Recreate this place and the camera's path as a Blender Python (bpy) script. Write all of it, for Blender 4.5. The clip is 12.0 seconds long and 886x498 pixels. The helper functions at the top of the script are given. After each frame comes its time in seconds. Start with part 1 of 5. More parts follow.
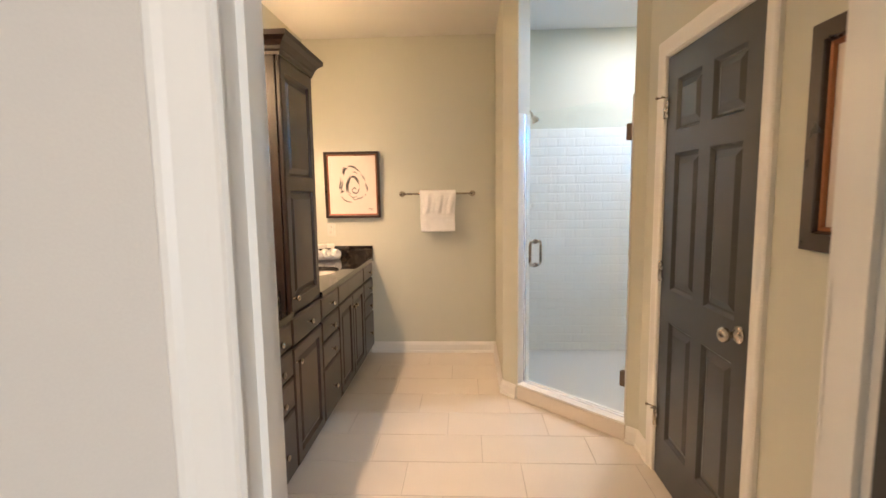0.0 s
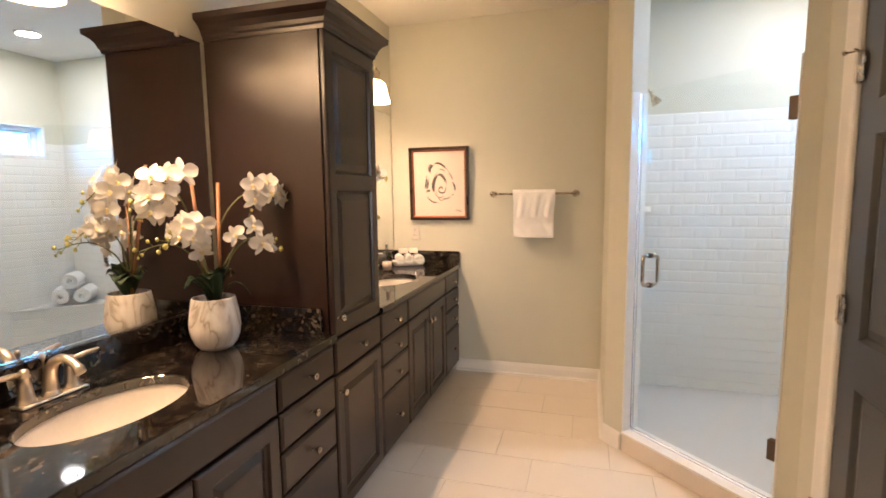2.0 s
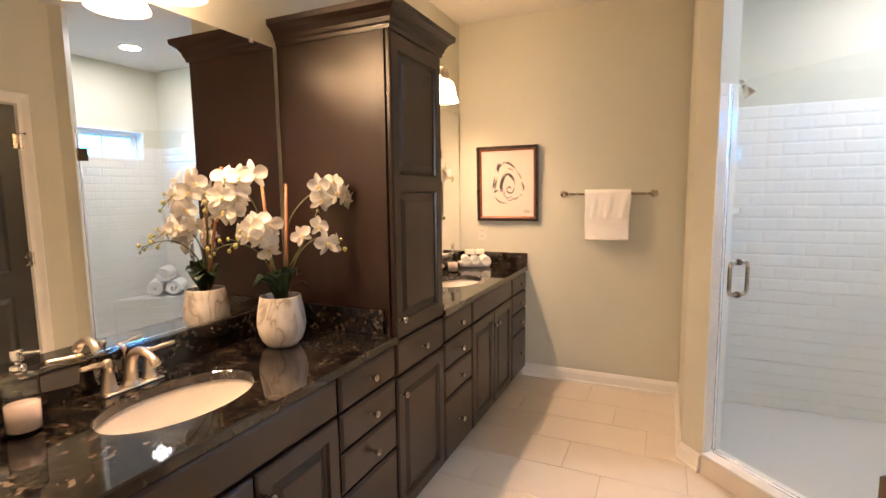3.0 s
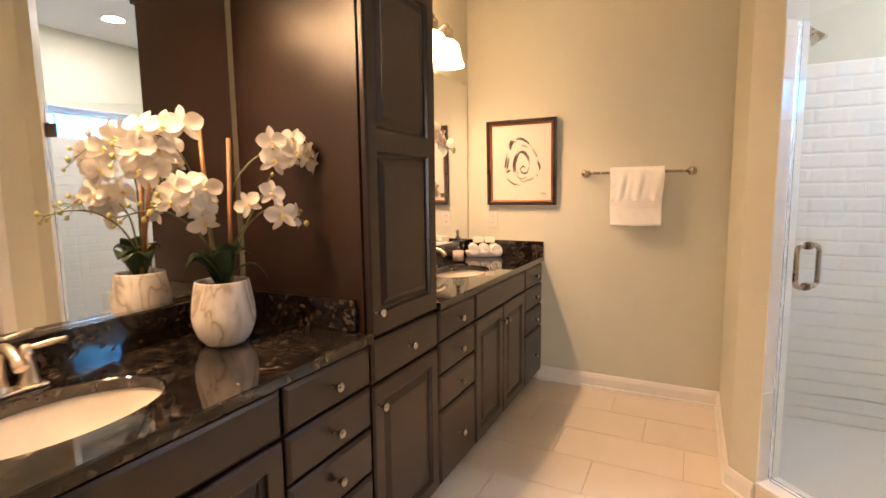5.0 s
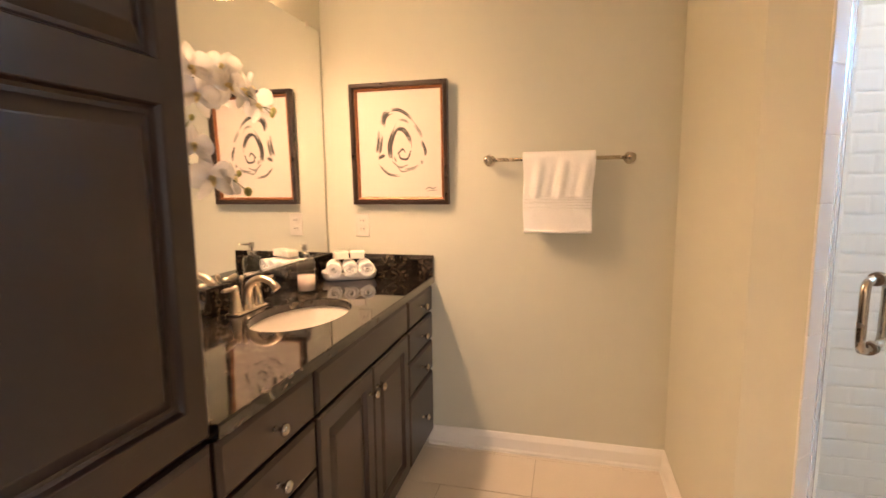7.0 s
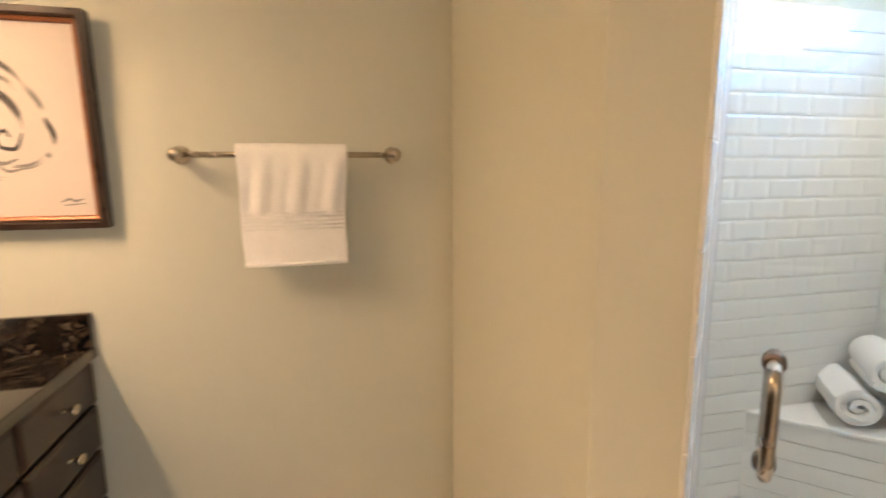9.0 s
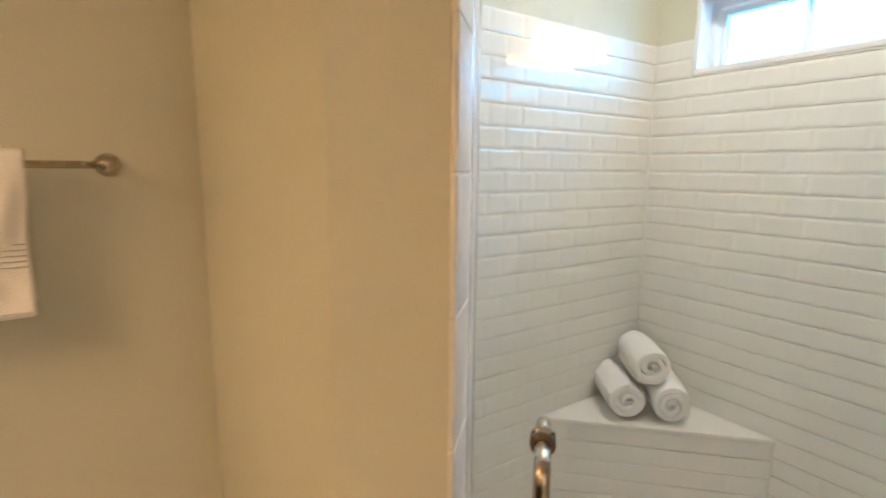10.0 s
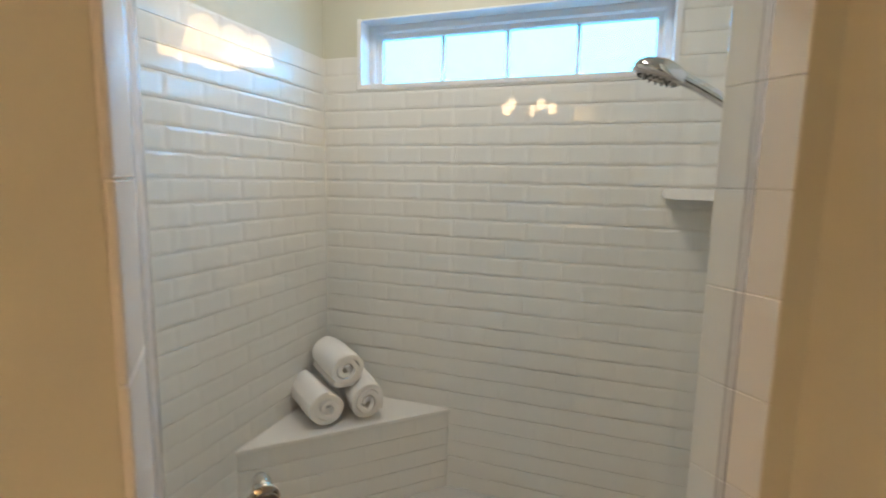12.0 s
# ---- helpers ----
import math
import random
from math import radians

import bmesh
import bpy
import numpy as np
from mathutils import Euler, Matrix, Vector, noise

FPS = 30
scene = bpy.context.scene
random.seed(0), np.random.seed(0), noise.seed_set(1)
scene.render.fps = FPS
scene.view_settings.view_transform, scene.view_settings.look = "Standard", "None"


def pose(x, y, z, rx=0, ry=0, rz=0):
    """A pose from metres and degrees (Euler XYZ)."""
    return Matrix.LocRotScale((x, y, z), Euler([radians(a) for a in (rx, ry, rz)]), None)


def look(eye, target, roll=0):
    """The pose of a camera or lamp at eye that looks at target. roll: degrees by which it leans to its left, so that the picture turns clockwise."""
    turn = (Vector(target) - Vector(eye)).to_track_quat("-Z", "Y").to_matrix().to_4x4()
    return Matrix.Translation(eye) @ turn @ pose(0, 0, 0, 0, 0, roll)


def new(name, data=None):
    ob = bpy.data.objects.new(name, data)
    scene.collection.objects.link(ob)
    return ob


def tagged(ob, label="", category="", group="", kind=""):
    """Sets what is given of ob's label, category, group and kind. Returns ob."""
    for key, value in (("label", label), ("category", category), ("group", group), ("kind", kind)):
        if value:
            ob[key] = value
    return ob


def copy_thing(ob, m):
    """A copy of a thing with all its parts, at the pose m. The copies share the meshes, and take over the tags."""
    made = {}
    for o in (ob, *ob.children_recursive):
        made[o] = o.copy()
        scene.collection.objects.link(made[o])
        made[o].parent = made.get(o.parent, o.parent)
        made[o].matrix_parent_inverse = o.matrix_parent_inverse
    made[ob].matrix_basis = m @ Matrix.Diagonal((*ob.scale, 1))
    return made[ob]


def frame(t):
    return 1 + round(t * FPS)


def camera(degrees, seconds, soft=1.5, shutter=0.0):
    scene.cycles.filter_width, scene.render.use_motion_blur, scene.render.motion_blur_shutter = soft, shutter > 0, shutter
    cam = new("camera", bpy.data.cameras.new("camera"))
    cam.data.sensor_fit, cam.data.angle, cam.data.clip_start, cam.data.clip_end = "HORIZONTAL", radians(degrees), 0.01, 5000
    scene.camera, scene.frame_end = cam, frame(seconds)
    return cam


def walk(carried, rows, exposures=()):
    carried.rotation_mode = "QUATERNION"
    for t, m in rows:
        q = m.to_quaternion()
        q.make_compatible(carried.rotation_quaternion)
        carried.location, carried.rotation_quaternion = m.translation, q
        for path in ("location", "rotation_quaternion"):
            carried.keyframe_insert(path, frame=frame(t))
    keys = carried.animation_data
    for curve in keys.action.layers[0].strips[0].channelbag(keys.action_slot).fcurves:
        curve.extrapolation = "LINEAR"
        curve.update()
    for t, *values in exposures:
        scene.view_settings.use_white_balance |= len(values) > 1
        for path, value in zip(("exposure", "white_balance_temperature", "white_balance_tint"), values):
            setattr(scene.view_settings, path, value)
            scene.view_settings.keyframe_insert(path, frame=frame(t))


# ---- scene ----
cam = camera(84.0, 12.0, shutter=0.4)
PATH = [
    (0, (0.011, -0.032, 1.427), (-0.089, 1.953, 1.2), -0.8),
    (0.5, (0.028, 0.162, 1.403), (-0.129, 2.143, 1.175), -0.8),
    (1, (0.078, 0.323, 1.394), (-0.187, 2.292, 1.165), -0.8),
    (1.5, (0.128, 0.441, 1.41), (-0.274, 2.387, 1.182), -0.7),
    (2, (0.14, 0.5, 1.431), (-0.42, 2.407, 1.206), -0.7),
    (2.5, (0.141, 0.529, 1.448), (-0.568, 2.385, 1.223), -0.7),
    (3, (0.143, 0.565, 1.436), (-0.682, 2.374, 1.212), -0.7),
    (5, (0.066, 0.982, 1.314), (-0.832, 2.754, 1.084), -0.7),
    (5.5, (0.026, 1.222, 1.306), (-0.796, 3.03, 1.07), -0.7),
    (6, (-0.034, 1.496, 1.311), (-0.754, 3.347, 1.075), -0.5),
    (6.5, (-0.131, 1.736, 1.311), (-0.747, 3.623, 1.069), -0.5),
    (8.5, (-0.25, 2.573, 1.338), (-0.099, 4.543, 1.03), -0.5),
    (9, (-0.161, 2.685, 1.374), (0.304, 4.604, 1.057), -0.3),
    (9.5, (-0.056, 2.775, 1.385), (0.748, 4.579, 1.067), 0.3),
    (10, (0.056, 2.845, 1.417), (1.16, 4.481, 1.097), 0.5),
    (10.5, (0.092, 2.899, 1.429), (1.467, 4.32, 1.128), 1.0),
    (11, (0.096, 2.932, 1.441), (1.675, 4.124, 1.151), 1.1),
    (11.5, (0.095, 2.949, 1.437), (1.839, 3.887, 1.155), 1.2),
    (12, (0.096, 2.919, 1.416), (1.966, 3.574, 1.145), 1.1),
]
EXPOSURES = [(0.0, 0.13, 5800, 13), (2.5, 0.15, 5950, 17), (3.0, 0.13, 6050, 18), (5.0, 0.19, 6500, 20), (6.5, 0.24, 6800, 22), (8.5, 0.06, 5400, 11), (9.0, 0.02, 5900, 11),
             (10.0, -0.24, 6550, 11), (11.0, -0.58, 6450, 11), (11.5, -0.65, 6450, 11), (12.0, -0.71, 6450, 11)]
walk(cam, [(t, look(eye, target, roll)) for t, eye, target, roll in PATH], EXPOSURES)

# ---- world and large lights ----
world = bpy.data.worlds.new("sky")
scene.world = world
world.use_nodes = True
wn = world.node_tree
sky = wn.nodes.new("ShaderNodeTexSky")
sky.sky_type, sky.sun_disc = "NISHITA", False
sky.sun_elevation, sky.sun_rotation = radians(40), radians(200)
wn.links.new(sky.outputs[0], wn.nodes["Background"].inputs[0])
wn.nodes["Background"].inputs[1].default_value = 0.15


def lamp(name, kind, m, power, colour, size=0.1, size_y=None):
    data = bpy.data.lights.new(name, kind)
    data.energy, data.color = power, colour
    if kind == "AREA":
        data.shape = "RECTANGLE" if size_y else "DISK"
        data.size = size
        if size_y:
            data.size_y = size_y
    elif kind == "SUN":
        data.angle = size
    else:
        data.shadow_soft_size = size
    ob = new(name, data)
    ob.matrix_world = m
    return ob


WARM, DAY = (1.0, 0.64, 0.37), (0.14, 0.47, 1.0)
lamp("sun", "SUN", look((-6, -10, 12), (0, 0, 0)), 3.0, (1.0, 0.93, 0.84), radians(0.5))
# daylight in the shower window and in the bedroom window
lamp("shower_daylight", "AREA", look((2.36, 3.36, 2.02), (1.36, 3.30, 1.72)), 9, DAY, 1.7, 0.60)
lamp("bedroom_daylight", "AREA", look((1.2, -3.9, 1.5), (0.6, 0, 1.2)), 98, (1.0, 0.95, 0.87), 1.6, 1.5)

# ---- materials ----


def shade_of(c, k):
    return tuple(min(1.0, v * k) for v in c[:3]) + (1.0,)


def mat(name, colour, rough=0.5, metal=0.0, vary=0.12, scale=8.0, bump=0.0, bump_scale=80.0, fine=0.05, coat=0.0, spec=0.5, stretch=(1, 1, 1), rough_vary=0.08):
    """A surface with variation at two scales, in object-space metres, and fine relief."""
    m = bpy.data.materials.new(name)
    m.use_nodes = True
    t = m.node_tree
    b = t.nodes["Principled BSDF"]
    co = t.nodes.new("ShaderNodeTexCoord")
    mp = t.nodes.new("ShaderNodeMapping")
    mp.inputs["Scale"].default_value = stretch
    t.links.new(co.outputs["Object"], mp.inputs[0])
    n1 = t.nodes.new("ShaderNodeTexNoise")
    n1.inputs["Scale"].default_value, n1.inputs["Detail"].default_value = scale, 5
    n2 = t.nodes.new("ShaderNodeTexNoise")
    n2.inputs["Scale"].default_value, n2.inputs["Detail"].default_value = bump_scale, 3
    for n in (n1, n2):
        t.links.new(mp.outputs[0], n.inputs["Vector"])
    mix = t.nodes.new("ShaderNodeMix")
    mix.data_type = "RGBA"
    mix.inputs[6].default_value, mix.inputs[7].default_value = shade_of(colour, 1 - vary), shade_of(colour, 1 + vary)
    t.links.new(n1.outputs[0], mix.inputs[0])
    mix2 = t.nodes.new("ShaderNodeMix")
    mix2.data_type, mix2.blend_type = "RGBA", "MULTIPLY"
    mix2.inputs[0].default_value = 1.0
    ramp = t.nodes.new("ShaderNodeMapRange")
    ramp.inputs[3].default_value, ramp.inputs[4].default_value = 1 - fine, 1 + fine
    t.links.new(n2.outputs[0], ramp.inputs[0])
    t.links.new(mix.outputs[2], mix2.inputs[6])
    t.links.new(ramp.outputs[0], mix2.inputs[7])
    t.links.new(mix2.outputs[2], b.inputs["Base Color"])
    rr = t.nodes.new("ShaderNodeMapRange")
    rr.inputs[3].default_value, rr.inputs[4].default_value = max(0.0, rough - rough_vary * rough), min(1.0, rough + rough_vary * rough)
    t.links.new(n1.outputs[0], rr.inputs[0])
    t.links.new(rr.outputs[0], b.inputs["Roughness"])
    b.inputs["Metallic"].default_value = metal
    b.inputs["Coat Weight"].default_value = coat
    b.inputs["Coat Roughness"].default_value = 0.1
    b.inputs["Specular IOR Level"].default_value = spec
    if bump:
        bp = t.nodes.new("ShaderNodeBump")
        bp.inputs["Strength"].default_value, bp.inputs["Distance"].default_value = bump, 0.002
        t.links.new(n2.outputs[0], bp.inputs["Height"])
        t.links.new(bp.outputs[0], b.inputs["Normal"])
    return m


def random_tint(m, amount):
    """Varies the base colour from piece to piece."""
    t = m.node_tree
    b = t.nodes["Principled BSDF"]
    link = b.inputs["Base Color"].links[0]
    src = link.from_socket
    info = t.nodes.new("ShaderNodeObjectInfo")
    rg = t.nodes.new("ShaderNodeMapRange")
    rg.inputs[3].default_value, rg.inputs[4].default_value = 1 - amount, 1 + amount
    t.links.new(info.outputs["Random"], rg.inputs[0])
    mx = t.nodes.new("ShaderNodeMix")
    mx.data_type, mx.blend_type = "RGBA", "MULTIPLY"
    mx.inputs[0].default_value = 1.0
    t.links.new(src, mx.inputs[6])
    t.links.new(rg.outputs[0], mx.inputs[7])
    t.links.new(mx.outputs[2], b.inputs["Base Color"])
    return m


PAINT = mat("sage_paint", (0.595, 0.590, 0.490), 0.62, vary=0.03, scale=1.5, bump=0.12, bump_scale=260, fine=0.015)
CEIL = mat("ceiling_paint", (0.66, 0.645, 0.60), 0.8, vary=0.02, scale=2, bump=0.1, bump_scale=200)
TRIM = mat("white_trim_paint", (0.80, 0.78, 0.73), 0.32, vary=0.02, scale=4, bump=0.05, bump_scale=120, fine=0.01)
DOORGREY = mat("charcoal_door_paint", (0.052, 0.050, 0.046), 0.36, vary=0.08, scale=5, bump=0.10, bump_scale=150)
ESPRESSO = mat("espresso_cabinet_finish", (0.0190, 0.0074, 0.0044), 0.31, vary=0.12, scale=5, bump=0.010, bump_scale=60, fine=0.05, stretch=(6, 6, 0.7), spec=0.42, rough_vary=0.04, coat=0.26)
ESPRESSO.node_tree.nodes["Principled BSDF"].inputs["Coat Roughness"].default_value = 0.26
KICK = mat("dark_toe_kick", (0.012, 0.009, 0.008), 0.6)
GROUT = mat("floor_grout", (0.52, 0.46, 0.39), 0.9, vary=0.15, scale=20)
FLOORTILE = random_tint(mat("porcelain_floor_tile", (0.72, 0.655, 0.57), 0.30, vary=0.05, scale=3.5, bump=0.05, bump_scale=90, fine=0.03, rough_vary=0.25), 0.02)
WALLTILE = random_tint(mat("glazed_white_tile", (0.80, 0.79, 0.75), 0.09, vary=0.015, scale=6, bump=0.03, bump_scale=25, fine=0.01), 0.012)
WGROUT = mat("white_wall_grout", (0.73, 0.715, 0.67), 0.85, vary=0.05)
SHOWERFLOOR = mat("pale_shower_floor", (0.58, 0.57, 0.55), 0.5, vary=0.03, scale=12)
PAN = mat("white_shower_pan", (0.84, 0.82, 0.78), 0.3, vary=0.02)
PORCELAIN = mat("white_porcelain", (0.84, 0.80, 0.74), 0.08, vary=0.01, coat=0.5)
NICKEL = mat("brushed_nickel", (0.52, 0.46, 0.38), 0.27, 1.0, vary=0.06, scale=30, bump=0.03, bump_scale=400)
SATIN = mat("satin_champagne_nickel", (0.68, 0.60, 0.50), 0.33, 1.0, vary=0.06, scale=30, bump=0.03, bump_scale=400)
CHROME = mat("polished_chrome", (0.72, 0.72, 0.73), 0.08, 1.0, vary=0.03)
BRONZE = mat("dark_hinge_metal", (0.16, 0.12, 0.09), 0.33, 1.0, vary=0.1, scale=30)
MIRROR = mat("mirror_silver", (0.90, 0.91, 0.90), 0.0, 1.0, vary=0.0, fine=0.0, rough_vary=0.0)
BLACKFRAME = mat("black_brown_frame", (0.030, 0.016, 0.010), 0.28, vary=0.2, scale=20, stretch=(1, 1, 1), coat=0.3)
COPPER = mat("copper_inner_frame", (0.27, 0.10, 0.036), 0.42, vary=0.2, scale=30, metal=0.3)
PAPER = mat("cream_paper", (0.66, 0.57, 0.495), 0.7, vary=0.04, scale=9, bump=0.1, bump_scale=300)
INK = mat("black_ink", (0.045, 0.042, 0.040), 0.6, vary=0.6, scale=60)
GREYINK = mat("grey_dry_brush_ink", (0.24, 0.22, 0.20), 0.7, vary=0.5, scale=90)
TERRY = mat("white_terry_cloth", (0.91, 0.89, 0.86), 0.95, vary=0.05, scale=12, bump=0.9, bump_scale=240, fine=0.10, spec=0.1)
BAND = mat("flat_woven_band", (0.88, 0.86, 0.82), 0.85, vary=0.04, bump=0.4, bump_scale=500)
PETAL = mat("white_orchid_petal", (0.74, 0.72, 0.67), 0.55, vary=0.10, scale=45, bump=0.25, bump_scale=220)
LIP = mat("yellow_orchid_lip", (0.78, 0.66, 0.34), 0.5, vary=0.2, scale=60)
# thin petals let light through
pt = PETAL.node_tree
veil = pt.nodes.new("ShaderNodeBsdfTranslucent")
veil.inputs[0].default_value = (0.84, 0.80, 0.72, 1)
mxp = pt.nodes.new("ShaderNodeMixShader")
mxp.inputs[0].default_value = 0.28
pt.links.new(pt.nodes["Principled BSDF"].outputs[0], mxp.inputs[1])
pt.links.new(veil.outputs[0], mxp.inputs[2])
pt.links.new(mxp.outputs[0], pt.nodes["Material Output"].inputs[0])
BUD = mat("green_bud", (0.36, 0.34, 0.10), 0.5, vary=0.2, scale=60)
LEAF = mat("dark_orchid_leaf", (0.020, 0.045, 0.014), 0.38, vary=0.35, scale=14, bump=0.1)
STEM = mat("olive_stem", (0.14, 0.16, 0.06), 0.5, vary=0.3, scale=40)
STAKE = mat("bamboo_stake", (0.36, 0.17, 0.075), 0.5, vary=0.3, scale=30, stretch=(8, 8, 1))
RAFFIA = mat("raffia_tie", (0.55, 0.38, 0.16), 0.7, vary=0.2)
SOIL = mat("dark_moss", (0.03, 0.025, 0.015), 0.95, vary=0.5, scale=60, bump=1.0)
PLASTIC = mat("white_plastic", (0.66, 0.62, 0.54), 0.35, vary=0.01)
SLOT = mat("dark_slot", (0.03, 0.03, 0.03), 0.6)
TRAY = mat("white_glazed_dish", (0.84, 0.79, 0.74), 0.15, vary=0.03)
SOAPBAR = mat("cream_soap_bar", (0.82, 0.76, 0.66), 0.45, vary=0.03, scale=20)
SOAPLIQ = mat("pale_pink_soap", (0.78, 0.62, 0.56), 0.2, vary=0.03)
CARPET = mat("bedroom_carpet", (0.50, 0.45, 0.38), 0.95, vary=0.15, scale=30, bump=0.8, bump_scale=250)
BEDWALL = mat("bedroom_paint", (0.64, 0.61, 0.56), 0.45, vary=0.02, bump=0.1, bump_scale=220)
VINYL = mat("white_window_vinyl", (0.84, 0.85, 0.86), 0.35, vary=0.01)
RUBBER = mat("grey_rubber", (0.55, 0.53, 0.50), 0.6)


def marble():
    m = mat("veined_marble", (0.80, 0.77, 0.73), 0.38, vary=0.04, scale=10)
    t = m.node_tree
    b = t.nodes["Principled BSDF"]
    src = b.inputs["Base Color"].links[0].from_socket
    co = t.nodes.new("ShaderNodeTexCoord")
    mp = t.nodes.new("ShaderNodeMapping")
    mp.inputs["Rotation"].default_value, mp.inputs["Scale"].default_value = (0.25, 0.1, 0.6), (1, 1, 0.32)
    w = t.nodes.new("ShaderNodeTexNoise")
    w.inputs["Scale"].default_value, w.inputs["Detail"].default_value, w.inputs["Distortion"].default_value = 9.0, 3.0, 1.3
    r = t.nodes.new("ShaderNodeValToRGB")
    e = r.color_ramp.elements
    e[0].position, e[0].color = 0.40, (1, 1, 1, 1)
    e[1].position, e[1].color = 0.60, (1, 1, 1, 1)
    for p, c in ((0.47, (0.80, 0.75, 0.69, 1)), (0.50, (0.42, 0.36, 0.30, 1)), (0.525, (0.86, 0.82, 0.77, 1))):
        k = e.new(p)
        k.color = c
    mx = t.nodes.new("ShaderNodeMix")
    mx.data_type, mx.blend_type = "RGBA", "MULTIPLY"
    mx.inputs[0].default_value = 0.85
    t.links.new(co.outputs["Object"], mp.inputs[0])
    t.links.new(mp.outputs[0], w.inputs["Vector"])
    t.links.new(w.outputs[0], r.inputs[0])
    t.links.new(src, mx.inputs[6])
    t.links.new(r.outputs[0], mx.inputs[7])
    t.links.new(mx.outputs[2], b.inputs["Base Color"])
    return m


MARBLE = marble()


def granite():
    """Near-black stone with brown clouds and pale flecks, polished."""
    m = bpy.data.materials.new("dark_polished_granite")
    m.use_nodes = True
    t = m.node_tree
    b = t.nodes["Principled BSDF"]
    co = t.nodes.new("ShaderNodeTexCoord")
    warp = t.nodes.new("ShaderNodeTexNoise")
    warp.inputs["Scale"].default_value = 14
    add = t.nodes.new("ShaderNodeMix")
    add.data_type, add.blend_type = "RGBA", "ADD"
    add.inputs[0].default_value = 0.06
    t.links.new(co.outputs["Object"], warp.inputs["Vector"])
    t.links.new(co.outputs["Object"], add.inputs[6])
    t.links.new(warp.outputs[1], add.inputs[7])
    v = t.nodes.new("ShaderNodeTexVoronoi")
    v.inputs["Scale"].default_value = 74
    t.links.new(add.outputs[2], v.inputs["Vector"])
    pick = t.nodes.new("ShaderNodeSeparateColor")
    t.links.new(v.outputs["Color"], pick.inputs[0])
    r = t.nodes.new("ShaderNodeValToRGB")
    e = r.color_ramp.elements
    e[0].position, e[0].color = 0.0, (0.004, 0.004, 0.0045, 1)
    e[1].position, e[1].color = 1.0, (0.135, 0.112, 0.085, 1)
    for p, c in ((0.42, (0.007, 0.006, 0.006, 1)), (0.60, (0.026, 0.017, 0.011, 1)), (0.88, (0.058, 0.042, 0.028, 1))):
        k = e.new(p)
        k.color = c
    t.links.new(pick.outputs[0], r.inputs[0])
    cloud = t.nodes.new("ShaderNodeTexNoise")
    cloud.inputs["Scale"].default_value, cloud.inputs["Detail"].default_value = 9, 6
    t.links.new(co.outputs["Object"], cloud.inputs["Vector"])
    cr = t.nodes.new("ShaderNodeMapRange")
    cr.inputs[1].default_value, cr.inputs[2].default_value = 0.36, 0.60
    t.links.new(cloud.outputs[0], cr.inputs[0])
    mx = t.nodes.new("ShaderNodeMix")
    mx.data_type = "RGBA"
    mx.inputs[6].default_value = (0.006, 0.005, 0.005, 1)
    t.links.new(cr.outputs[0], mx.inputs[0])
    t.links.new(r.outputs[0], mx.inputs[7])
    t.links.new(mx.outputs[2], b.inputs["Base Color"])
    b.inputs["Roughness"].default_value = 0.05
    b.inputs["Specular IOR Level"].default_value = 0.85
    return m


GRANITE = granite()


def clear_glass(name, colour=(0.97, 0.99, 0.985, 1)):
    m = bpy.data.materials.new(name)
    m.use_nodes = True
    b = m.node_tree.nodes["Principled BSDF"]
    b.inputs["Base Color"].default_value = colour
    b.inputs["Roughness"].default_value = 0.0
    b.inputs["Transmission Weight"].default_value = 1.0
    b.inputs["IOR"].default_value = 1.45
    return m




def pane_glass(name, colour=(0.975, 0.99, 0.985, 1)):
    """Flat sheet glass: clear straight through, with gloss that grows towards grazing angles."""
    m = bpy.data.materials.new(name)
    m.use_nodes = True
    t = m.node_tree
    t.nodes.remove(t.nodes["Principled BSDF"])
    through_glass = t.nodes.new("ShaderNodeBsdfTransparent")
    through_glass.inputs[0].default_value = colour
    gloss = t.nodes.new("ShaderNodeBsdfGlossy")
    gloss.inputs["Roughness"].default_value = 0.0
    lw = t.nodes.new("ShaderNodeLayerWeight")
    lw.inputs["Blend"].default_value = 0.5
    power = t.nodes.new("ShaderNodeMath")
    power.operation = "POWER"
    power.inputs[1].default_value = 5.0
    f = t.nodes.new("ShaderNodeMath")
    f.operation = "MULTIPLY_ADD"
    f.inputs[1].default_value, f.inputs[2].default_value = 0.95, 0.036
    t.links.new(lw.outputs["Facing"], power.inputs[0])
    t.links.new(power.outputs[0], f.inputs[0])
    mx = t.nodes.new("ShaderNodeMixShader")
    t.links.new(f.outputs[0], mx.inputs[0])
    t.links.new(through_glass.outputs[0], mx.inputs[1])
    t.links.new(gloss.outputs[0], mx.inputs[2])
    t.links.new(mx.outputs[0], t.nodes["Material Output"].inputs[0])
    return m


SHEET = pane_glass("clear_sheet_glass")
SEAL = clear_glass("clear_vinyl_seal", (0.9, 0.9, 0.93, 1))
SEAL.node_tree.nodes["Principled BSDF"].inputs["Roughness"].default_value = 0.25


def glow(name, colour, strength):
    m = bpy.data.materials.new(name)
    m.use_nodes = True
    b = m.node_tree.nodes["Principled BSDF"]
    b.inputs["Base Color"].default_value = (0.9, 0.87, 0.8, 1)
    b.inputs["Roughness"].default_value = 0.25
    b.inputs["Emission Color"].default_value = (*colour, 1)
    b.inputs["Emission Strength"].default_value = strength
    return m


SHADE = glow("lit_frosted_shade", (1.0, 0.63, 0.31), 11.5)
